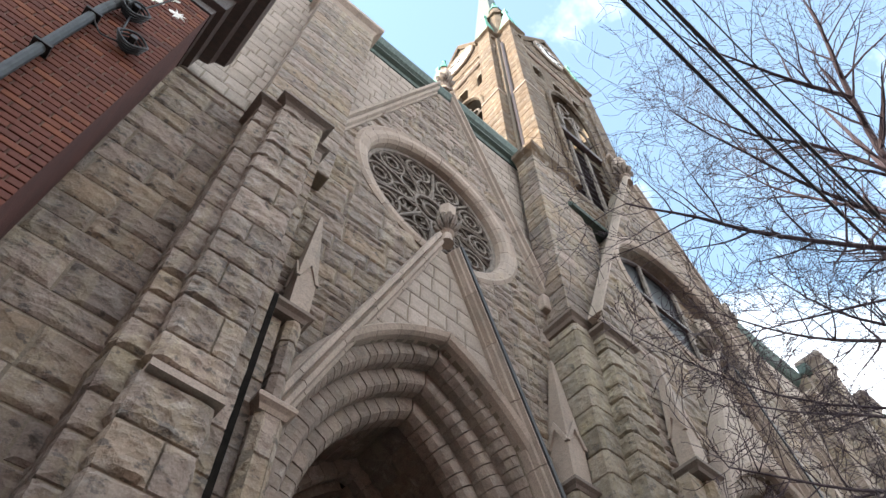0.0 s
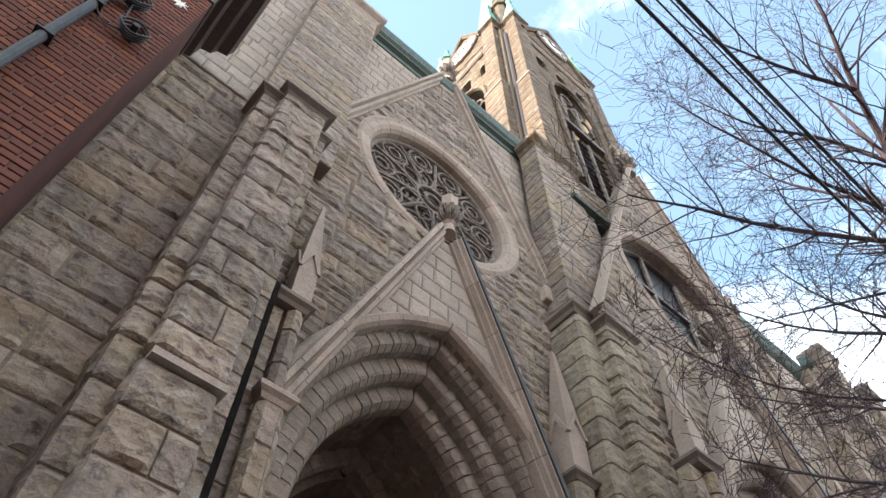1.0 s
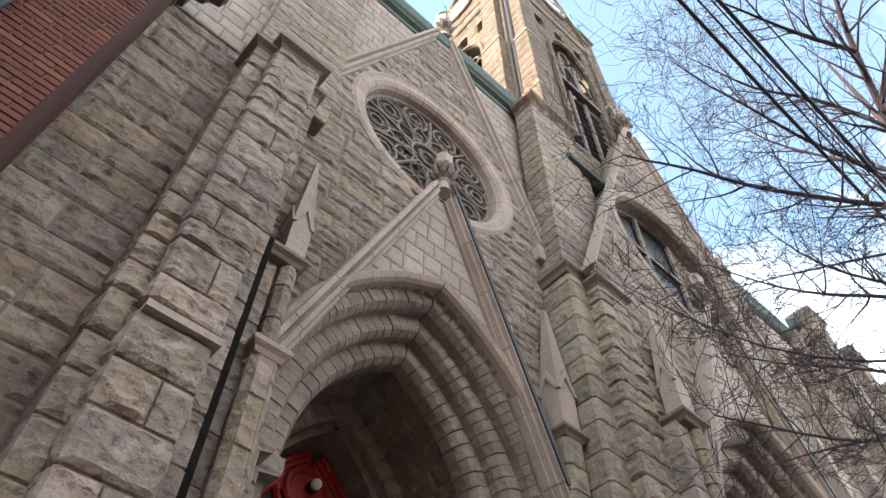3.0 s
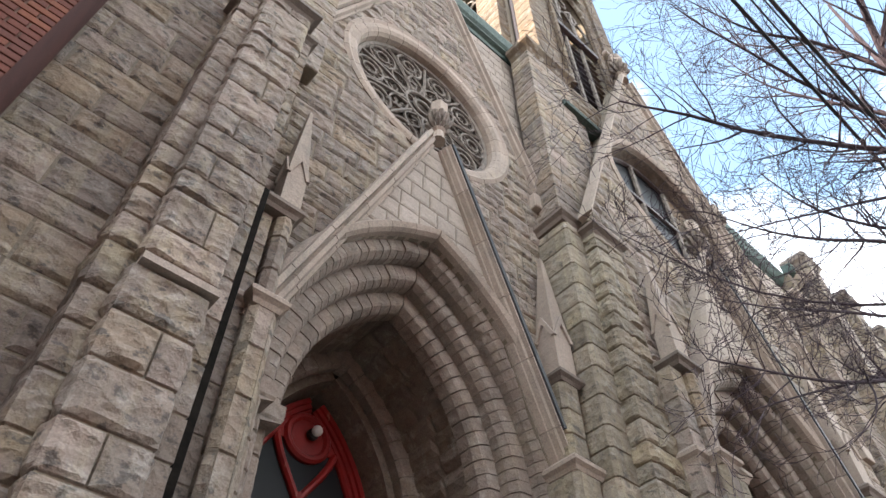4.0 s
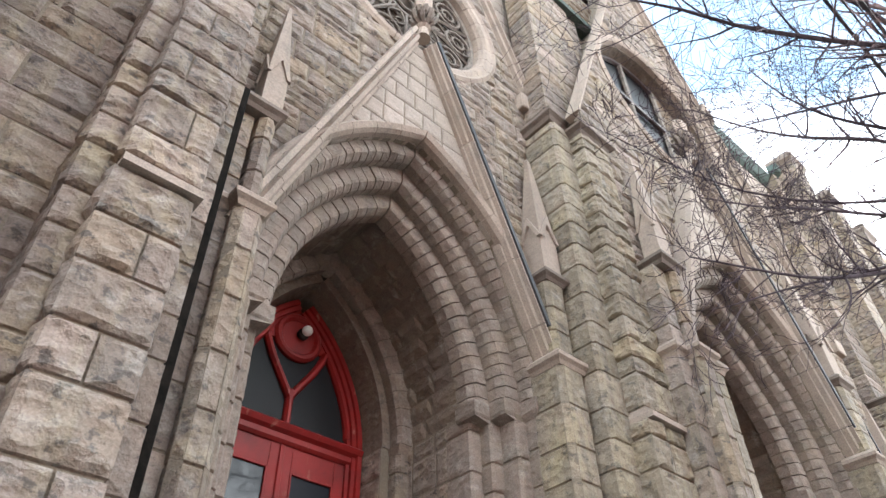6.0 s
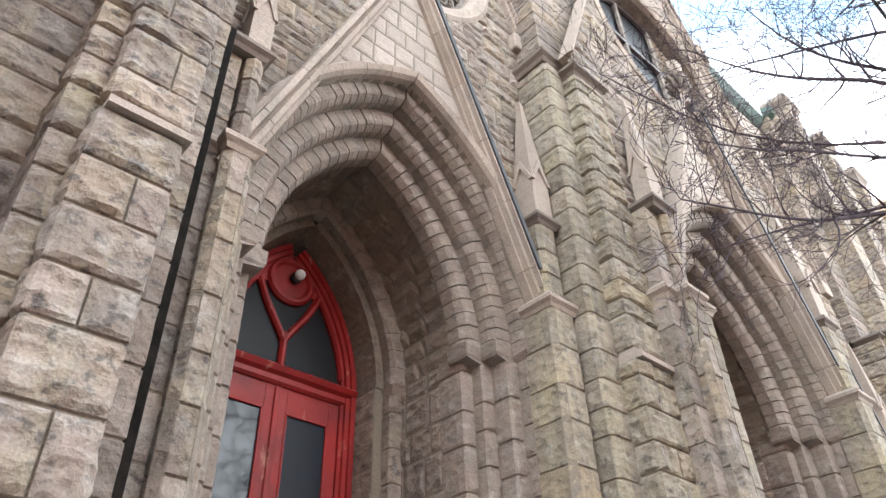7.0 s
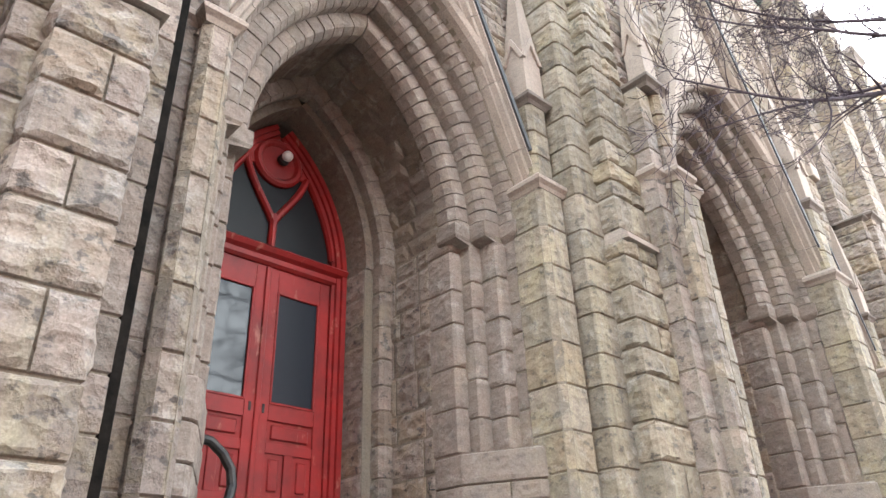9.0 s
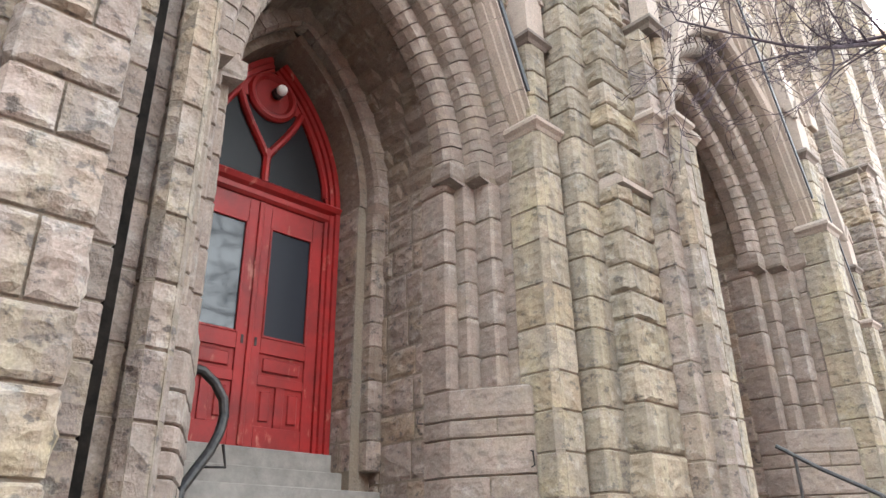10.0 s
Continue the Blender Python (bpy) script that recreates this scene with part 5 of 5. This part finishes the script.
# roof spire behind the gables
part("spire_roof", prism([[(TMID - r, YC - r, z), (TMID + r, YC - r, z), (TMID + r, YC + r, z), (TMID - r, YC + r, z)] for z, r in ((ZT, 2.0), (ZT + 2.0, 1.0), (ZT + 24.0, 0.05))], None), COPPER, tower)
part("string_course", prism([[(x, TY0 + 0.25 + y, EYE + 24.7 + z) for y, z in ((0.1, 0), (-0.05, 0), (-0.12, 0.08), (-0.12, 0.15), (0.1, 0.2))] for x in (TX0 + 0.8, TX1 - 0.8)], None), DRESSED, tower)
part("string_course", prism([[(TX0 + 0.25 + x, y, EYE + 24.7 + z) for x, z in ((0.1, 0), (-0.05, 0), (-0.12, 0.08), (-0.12, 0.15), (0.1, 0.2))] for y in (TY0 + 0.8, TY1 - 0.8)], None), DRESSED, tower)

# lower corner buttress of the tower, on the shared buttress
tb = thing("tower_buttress", (5.9, 3.6, EYE + 8), "broad granite tower buttress under a heavy stone cap", "buttress", "tower buttresses")
part("mortar_fill", filling(boxline(5.55, 6.80, 3.70, 4.16), EYE + 7.9, EYE + 14.1), MORTAR, tb)
for g in stack(boxline(5.55, 6.80, 3.70, 4.16), EYE + 8.0, EYE + 14.1, (0.26, 0.34), cut=(1, 0.5), proud=0.012, rough=0.025, step=0.2):
    part("stone", g, STONE, tb)
part("cap", cap_slab(5.55, 6.80, 3.70, 4.16, EYE + 14.1, 0.55, 0.14), TOWER_STONE, tb)
front_fill = thing("tower_foot_wall", (8.5, 3.7, 0.12), "granite wall of the tower between its buttresses", "wall", kind="structure")
sp = lambda z: [(6.5, 7.15), (11.05, 11.5)]
part("wall_core", backing(front(3.75), sp, EYE + 8.0, EYE + 12.9, 0.4, 2.0), MORTAR, front_fill)
lay("stone", ashlar(front(3.75), sp, EYE + 8.0, EYE + 12.9, (0.26, 0.36), (0.4, 0.8), 0.015, 0.02), STONE, front_fill, 200)
sill = thing("copper_sill_roof", (7.5, 3.7, EYE + 12.9), "small sloped green copper roof below the belfry window", "roof", kind="structure")
part("sheet", prism([[(x, 3.60 + y, EYE + 12.75 + z) for y, z in ((0.3, 0), (0, 0), (-0.03, 0.05), (0, 0.12), (0.6, 0.85))] for x in (6.4, 7.5)], None), COPPER, sill)
for k in range(4):
    x = 6.5 + k * 0.30
    part("seam", tube([(x, 3.60, EYE + 12.88), (x, 4.2, EYE + 13.61)], 0.018, 5), COPPER, sill)

# ---- the tower's portal bay and the far side bay: the same bay again ----
far = Vector((10.2, 0, 0))
for o in list(bay_things):
    at = Vector(o.location)
    copy_thing(o, Matrix.Translation(at + far))
    if o is not bay and o is not rose:
        copy_thing(o, enlarged(at))
tower_rose = thing("round_window", (ROSE[0], Y_WALL, ROSE[1]), "round dark glazed window with stone mullions in a limestone ring", "window")
for k in range(NV):
    rim, reveal = [], []
    for a in (2 * math.pi * (k + 0.012) / NV, 2 * math.pi * (k + 0.5) / NV, 2 * math.pi * (k + 0.988) / NV):
        rim.append([(ROSE[0] + math.cos(a) * r, Y_WALL + y, ROSE[1] + math.sin(a) * r) for r, y in ((1.68, 0.08), (1.68, -0.04), (1.62, -0.07), (1.57, -0.045), (1.54, -0.02), (1.52, 0.06), (1.68, 0.08))])
        reveal.append([(ROSE[0] + math.cos(a) * r, Y_WALL + y, ROSE[1] + math.sin(a) * r) for r, y in ((1.64, 0.085), (1.51, 0.065), (1.46, 0.35), (1.64, 0.35))])
    part("ring_stone", prism(rim, None), DRESSED, tower_rose)
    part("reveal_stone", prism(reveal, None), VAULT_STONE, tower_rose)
part("pane", disc(ROSE[0], Y_WALL + 0.325, ROSE[1], 1.50), FAN_GLASS, tower_rose, "dark glass")
part("rim", hoop(RX, RZ, 1.44, Y_WALL + 0.29, 0.05, 40), DARK_WOOD, tower_rose)
for o in (-0.45, 0.45):
    part("mullion", tube([(RX + o, Y_WALL + 0.28, RZ - 1.36), (RX + o, Y_WALL + 0.28, RZ + 1.36)], 0.05, 6), LEAD, tower_rose)
part("transom_bar", tube([(RX - 1.42, Y_WALL + 0.27, RZ + 0.2), (RX + 1.42, Y_WALL + 0.27, RZ + 0.2)], 0.045, 6), DARK_WOOD, tower_rose)
tower_rose.matrix_basis = enlarged(Vector(tower_rose.location))
# sides of the projecting tower bay
side_bay = thing("projecting_bay_side", (6.44, 3.4, 0.12), "granite side wall of the projecting tower bay", "wall", kind="structure")
XS = 6.46
part("side_core", box(XS + 0.02, XS + 0.4, 3.5, 4.2, 0.2, EYE + 9.2), MORTAR, side_bay)
lay("stone", ashlar(left(XS), lambda z: [(3.46, 4.1)], EYE + 0.3, EYE + 9.2, (0.24, 0.36), (0.3, 0.5), 0.012, 0.02), STONE, side_bay)
lay("stone", ashlar(front(3.49), lambda z: [(XS + 0.01, 7.0)], EYE + 0.3, EYE + 9.2, (0.24, 0.36), (0.3, 0.5), 0.008, 0.01), STONE, side_bay)
respond = thing("portal_respond", (7.1, 3.3, 0.12), "granite respond standing beside the tower portal pier", "pier")
RL = [(6.85, 3.7), (6.85, 3.10), (7.17, 3.10), (7.22, 3.15), (7.22, 3.7)]
part("mortar_fill", filling(RL, 0.2, EYE + 4.38), MORTAR, respond)
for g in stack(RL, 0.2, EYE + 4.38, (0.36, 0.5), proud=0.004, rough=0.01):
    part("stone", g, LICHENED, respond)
part("band", cap_slab(6.9, 7.22, 3.10, 3.7, EYE + 4.38, 0.19, 0.05), DRESSED, respond)
copy_thing(b1, Matrix.Translation(Vector(b1.location) + Vector((16.0, 0, 0))))

wing = thing("far_wing_wall", (20.0, 3.95, 0.12), "granite wing of the church running on under a copper gutter", "wall", kind="structure")
sp = lambda z: [(16.9, 30.0)]
part("wall_core", backing(front(3.95), sp, EYE + 0.0, EYE + 15.7, 0.5, 3.0), MORTAR, wing)
lay("stone", ashlar(front(3.95), sp, EYE + 3.0, EYE + 15.7, (0.28, 0.4), (0.5, 0.95), 0.02, 0.025), STONE, wing, 120)
part("gutter", prism([[(x, 3.95 + y, EYE + 15.65 + z) for y, z in ((0.1, -0.1), (-0.05, 0.0), (-0.16, 0.08), (-0.2, 0.3), (0.1, 0.36))] for x in (16.9, 30.0)], None), COPPER, wing)
part("rear", box(18.5, 30, 4.6, 20, 0.12, EYE + 15.6), MORTAR, wing)
for k in range(6):
    x = 17.6 + k * 2.4
    wb = thing("wing_buttress", (x, 3.6, 0.12), "granite buttress of the far wing with a stone cap", "buttress", "wing buttresses")
    part("core", core(x - 0.4, x + 0.4, 3.42, 4.1, 0.12, EYE + 15.9), MORTAR, wb)
    part("facing", join(stack(boxline(x - 0.4, x + 0.4, 3.4, 4.1), 0.4, EYE + 15.9, (0.3, 0.44), proud=0.015, rough=0.025, step=0.3)), STONE, wb, kind="stuff")
    part("cap", cap_slab(x - 0.4, x + 0.4, 3.4, 4.1, EYE + 15.9, 0.5, 0.1), CAPSTONE, wb)

# ---- brick house ----
house = thing("brick_house", (-4.0, 3.2, 0.12), "red brick row house with a dark brown cornice", "house")
BX, BY, BT = -0.69, 3.20, EYE + 8.0
part("wall_core", box(-7.0, BX - 0.012, BY + 0.012, 3.96, 0.12, BT), BRICK_MORTAR, house)
bricks = []
z, row = EYE + 3.0, 0
while z < BT - 0.01:
    x = BX + 0.004
    ln = 0.205 if row % 2 else 0.095
    first = True
    while x > -3.2:
        w = ln if first else 0.205
        first = False
        d = random.uniform(0, 0.004)
        bricks.append(box(x - w + 0.0, x - 0.002, BY - d, BY + 0.1, z, z + 0.060, 0.003))
        x -= w + 0.014
    z += 0.0745
    row += 1
lay("brick", bricks, BRICK, house, 300, "upper_brickwork")
part("side_return", box(BX - 0.09, BX + 0.004, BY + 0.012, 3.957, 0.12, BT - 0.002), RED_RENDER, house, "dark red painted side of the house")
cornice = part("cornice", prism([[(-7.0, BY - o, BT + z), (BX + o, BY - o, BT + z), (BX + o, 3.955, BT + z), (-7.0, 3.955, BT + z)] for z, o in ((0.0, 0.015), (0.12, 0.03), (0.16, 0.10), (0.5, 0.12), (0.56, 0.24), (0.72, 0.28), (0.78, 0.40), (1.0, 0.44), (1.08, 0.40))], None), DARK_WOOD, house)
for k in range(12):
    x = BX - 0.15 - k * 0.42
    part("bracket", prism([[(x + s, BY - d, BT + h) for d, h in ((0.02, 0.1), (0.1, 0.16), (0.2, 0.4), (0.36, 0.56), (0.36, 0.72), (0.02, 0.72))] for s in (-0.06, 0.06)], None), DARK_WOOD, cornice)
flake_rng = random.Random(5)
for i in range(9):
    cx, cz = -1.32 + flake_rng.uniform(-0.35, 0.5), EYE + 6.9 + flake_rng.uniform(-0.5, 0.9)
    n = 17
    rr_ = [flake_rng.uniform(0.02, 0.13) for _ in range(n)]
    part("paint_patch", prism([[(cx + math.cos(2 * math.pi * k / n) * r_ * 0.8, y, cz + math.sin(2 * math.pi * k / n) * r_) for k, r_ in enumerate(rr_)] for y in (BY - 0.007, BY + 0.01)], None), WHITE_PAINT, house, "flaking white paint left on the bricks")

conduit = thing("wall_conduit", (-1.30, BY - 0.05, EYE + 4), "grey metal conduit strapped to the brick wall", "conduit")
part("pipe", tube([(-1.30, BY - 0.06, 0.2), (-1.30, BY - 0.06, EYE + 6.45), (-1.28, BY - 0.07, EYE + 6.6), (-1.22, BY - 0.12, EYE + 6.72), (-1.15, BY - 0.14, EYE + 6.68)], 0.045, 10), GREY_METAL, conduit)
for z in (4.4, 5.3, 6.2):
    part("strap", box(-1.37, -1.23, BY - 0.115, BY + 0.0, EYE + z, EYE + z + 0.03, 0.003), IRON, conduit)


def cable(name, pts, r, label, n=10, group="cables"):
    c = thing(name, pts[0], label, "cable", group)
    P = []
    for i in range(len(pts) - 1):
        a, b = Vector(pts[i]), Vector(pts[i + 1])
        for k in range(n):
            P.append(a.lerp(b, k / n))
    P.append(Vector(pts[-1]))
    for _ in range(4):
        P = [P[0]] + [(P[i - 1] + P[i] * 2 + P[i + 1]) / 4 for i in range(1, len(P) - 1)] + [P[-1]]
    part("sheath", tube([tuple(p) for p in P], r * (0.8 if group == "overhead wires" else 1.0), 6), CABLE, c)
    return c


for cx, cz in ((-1.12, 6.7), (-0.93, 6.15)):
    coil = thing("cable_coil", (cx, BY - 0.1, EYE + cz), "coil of black service cable on an iron bracket", "cable", "cable coils")
    for k in range(4):
        pts = [(cx + math.cos(a) * (0.10 + 0.012 * k), BY - 0.05 - 0.03 * k + 0.01 * math.sin(3 * a), EYE + cz + math.sin(a) * (0.07 + 0.012 * k)) for a in [2 * math.pi * j / 20 for j in range(20)]]
        part("loop", tube(pts, 0.012, 6, True), CABLE, coil)
    part("bracket", box(cx - 0.03, cx + 0.03, BY - 0.17, BY + 0.0, EYE + cz - 0.03, EYE + cz + 0.03, 0.006), IRON, coil)
cable("service_cable", [(-1.12, BY - 0.08, EYE + 6.65), (-1.05, BY - 0.05, EYE + 6.25), (-0.93, BY - 0.06, EYE + 6.1)], 0.010, "thin black cable looping over the brick wall")
cable("service_cable", [(-2.2, BY - 0.05, EYE + 7.0), (-1.5, BY - 0.04, EYE + 6.75), (-1.12, BY - 0.08, EYE + 6.75), (-0.9, BY - 0.3, EYE + 7.3), (-0.8, BY - 0.6, EYE + 8.2)], 0.010, "thin black cable looping over the brick wall")
cable("service_cable", [(-1.3, BY - 0.08, EYE + 6.2), (-1.15, BY - 0.05, EYE + 6.05), (-0.95, BY - 0.07, EYE + 6.12)], 0.009, "thin black cable looping over the brick wall")

# ---- overhead wires along the street ----
for y, z, r in ((0.17, 7.6, 0.028), (0.04, 7.5, 0.014), (-0.10, 7.7, 0.030), (-0.05, 7.35, 0.012), (-0.30, 7.9, 0.012)):
    cable("overhead_wire", [(-14, y, EYE + z + 0.5), (-5, y, EYE + z + 0.1), (3, y - 0.02, EYE + z), (12, y - 0.1, EYE + z + 0.12), (26, y - 0.2, EYE + z + 0.6)], r, "black overhead cable strung along the street", 8, "overhead wires")

# ---- hand rails ----
rail = thing("handrail", (2.3, 4.8, FLOOR), "black iron handrail bending down beside the stairs", "handrail", "handrails")
part("rail", tube([(2.20, 4.92, EYE + 1.27), (2.34, 4.91, EYE + 1.25), (2.44, 4.90, EYE + 1.17), (2.50, 4.87, EYE + 1.06), (2.51, 4.85, EYE + 0.94), (2.46, 4.80, EYE + 0.80), (2.376, 4.75, EYE + 0.66), (2.25, 4.67, EYE + 0.52), (2.13, 4.6, EYE + 0.38), (2.02, 4.4, EYE + 0.0), (2.0, 3.6, EYE - 0.6)], 0.036, 10), IRON, rail)
part("bracket", tube([(2.50, 4.80, EYE + 0.73), (2.55, 4.83, EYE + 0.58), (2.40, 4.9, EYE + 0.58)], 0.012, 6), IRON, rail)
rail2 = thing("handrail", (6.6, 2.4, 1.0), "thin black iron rail sloping beside the tower stairs", "handrail", "handrails")
part("rail", tube([(6.55, 2.60, EYE + 0.83), (6.62, 2.3, EYE + 0.62), (6.7, 1.93, EYE + 0.395), (6.8, 1.2, EYE - 0.1)], 0.018, 8), IRON, rail2)
for y, z in ((2.5, 0.76), (1.9, 0.38)):
    part("post", tube([(6.66, y, 0.12), (6.66, y, EYE + z)], 0.014, 6), IRON, rail2)
hook = thing("wall_hook", (4.73, 4.95, EYE + 1.2), "small rusty iron hook in the porch wall", "hook", "wall hooks")
part("pin", tube([(4.76, 5.15, EYE + 1.26), (4.68, 5.15, EYE + 1.26), (4.66, 5.15, EYE + 1.16), (4.66, 5.08, EYE + 1.15)], 0.008, 5), IRON, hook)
hook2 = thing("wall_hook", (5.1, 4.1, EYE + 0.75), "small rusty iron hook in the porch wall", "hook", "wall hooks")
part("pin", tube([(5.02, 4.12, EYE + 0.83), (5.02, 4.06, EYE + 0.82), (5.02, 4.05, EYE + 0.70), (5.02, 4.11, EYE + 0.68)], 0.008, 5), IRON, hook2)


# black boxes added to stand for the shaded slot and its narrow pipe
slot_fill = thing("downpipe", (1.225, 3.85, 0.12), "near-black strip standing for the shaded slot and narrow pipe between buttress and pier", "pipe")
part("pipe", box(1.165, 1.228, 3.64, 4.08, 0.12, EYE + 5.0, 0.006), SLOT_BLACK, slot_fill)
part("pipe_shoe", box(1.160, 1.228, 3.86, 4.08, EYE + 5.0, EYE + 6.0, 0.010), SLOT_BLACK, slot_fill)


# ---- bare tree ----
rng = random.Random(11)
tree = thing("bare_tree", (8.2, -0.6, 0.12), "leafless street tree with many thin purple-brown twigs", "tree")
twigs = []


def grow(p, d, length, r, depth, keep, way=None):
    """A branch as a bent tube, along a way of points where one is given; its side shoots after it."""
    r *= 0.72 if way else 1.0
    pts, rad = [tuple(p)], [r]
    q, v = Vector(p), Vector(d).normalized()
    n = 6 if depth < 2 else 4
    if way:
        P = [Vector(w) for w in way]
        fine = []
        for a, b_ in zip(P, P[1:]):
            for k in range(3):
                fine.append(a.lerp(b_, k / 3) + Vector((rng.gauss(0, 0.05), rng.gauss(0, 0.05), rng.gauss(0, 0.05))))
        fine.append(P[-1])
        for _ in range(3):
            fine = [fine[0]] + [(fine[k - 1] + fine[k] * 2 + fine[k + 1]) / 4 for k in range(1, len(fine) - 1)] + [fine[-1]]
        n = len(fine) - 1
        pts = [tuple(fine[0])]
    for i in range(n):
        if way:
            v = (fine[i + 1] - fine[i]).normalized()
            q = fine[i + 1]
        else:
            v = (v + Vector((rng.gauss(0, 1), rng.gauss(0, 1), rng.gauss(0, 1) + 0.12)) * (0.10 + 0.04 * depth)).normalized()
            q = q + v * (length / n)
        pts.append(tuple(q))
        rad.append(max(0.0028, r * (1 - 0.8 * (i + 1) / n)))
        if depth < 3 and (i > 0 or way):
            for _ in range((2, 1, rng.choice((1, 2)))[depth]):
                ax = v.orthogonal().normalized()
                ax.rotate(Matrix.Rotation(rng.uniform(0, 6.28), 3, v))
                s = (v * math.cos(0.75) + ax * math.sin(rng.uniform(0.6, 0.95))).normalized()
                s.y -= 0.25 * max(0.0, q.y - 1.0)
                grow(q, s, length * rng.uniform(0.38, 0.66), rad[-1] * rng.uniform(0.45, 0.65), depth + 1, keep)
    keep[0 if depth < 2 else 1].append(tube(pts, rad, 6 if depth < 2 else (4 if depth == 2 else 3)))


TRUNK = Vector((8.2, -0.6, 0.12))
FORK = Vector((8.1, -0.5, EYE + 3.2))
part("trunk", tube([tuple(TRUNK), (8.22, -0.58, 0.5), (8.15, -0.55, 2.2), tuple(FORK), (8.0, -0.55, EYE + 6.0), (8.1, -0.7, EYE + 9.0), (8.0, -0.8, EYE + 12)], [0.26, 0.19, 0.16, 0.14, 0.10, 0.06, 0.02], 10), BARK, tree)
# each bough: its way (height over the eye), thickness, and reach of its side shoots
BOUGHS = [
    ([(8.12, -0.5, 4.2), (7.6, 0.3, 4.6), (7.0, 1.0, 4.5), (6.2, 1.3, 4.1), (5.3, 1.6, 3.9), (4.5, 1.9, 3.85)], 0.05, 1.5),
    ([(8.1, -0.5, 5.2), (7.3, 0.4, 6.0), (6.4, 0.9, 6.0), (5.4, 1.2, 5.5), (4.7, 1.5, 5.6)], 0.045, 1.6),
    ([(8.1, -0.5, 6.6), (7.5, -0.2, 7.5), (6.9, 0.05, 7.35), (5.5, 0.7, 7.0), (4.7, 1.2, 7.0), (4.0, 1.6, 7.1)], 0.07, 1.9),
    ([(8.05, -0.5, 6.9), (7.0, -0.2, 8.0), (6.0, 0.2, 8.1), (5.0, 0.5, 8.4), (4.4, 0.7, 8.8)], 0.05, 1.8),
    ([(8.05, -0.6, 7.6), (7.4, -0.6, 8.8), (6.7, -1.0, 9.9), (6.2, -1.3, 10.6), (5.9, -1.6, 11.6)], 0.10, 2.4),
    ([(6.7, -1.0, 9.9), (6.0, -0.6, 10.0), (5.2, -0.3, 10.2), (4.5, 0.0, 10.6)], 0.05, 2.0),
    ([(7.3, -0.62, 9.0), (6.6, -0.2, 9.6), (5.9, 0.3, 9.4), (5.0, 0.6, 9.8)], 0.05, 2.0),
    ([(8.05, -0.6, 8.4), (7.8, 0.2, 9.6), (7.4, 0.7, 10.4), (7.0, 0.9, 11.4)], 0.05, 2.2),
    ([(8.1, -0.5, 5.8), (7.7, 0.5, 6.8), (7.2, 1.0, 7.3), (6.9, 1.3, 8.2)], 0.045, 1.8),
    ([(8.1, -0.5, 5.0), (7.0, 1.01, 4.44), (6.2, 1.64, 4.34), (5.6, 2.17, 4.04)], 0.04, 0.7),
    ([(8.1, -0.5, 5.6), (7.0, 0.77, 5.17), (6.0, 1.74, 5.38), (5.2, 2.7, 6.8)], 0.035, 0.7),
    ([(8.05, -0.55, 7.0), (7.0, 0.22, 6.63), (6.2, 1.05, 6.36), (5.6, 1.81, 6.19)], 0.04, 1.2),
    ([(8.1, -0.5, 4.8), (7.4, 0.6, 5.2), (6.5, 1.2, 5.2), (5.6, 1.5, 4.8), (4.9, 1.8, 4.75)], 0.04, 1.0),
]
for way, r, reach in BOUGHS:
    keep = ([], [])
    way = [(x, y, EYE + z) for x, y, z in way]
    grow(Vector(way[0]), Vector(way[1]) - Vector(way[0]), reach, r, 0, keep, way)
    limb = part("limb", join(keep[0]), BARK, tree)
    part("twig_spray", join(keep[1]), BARK, limb, kind="stuff")
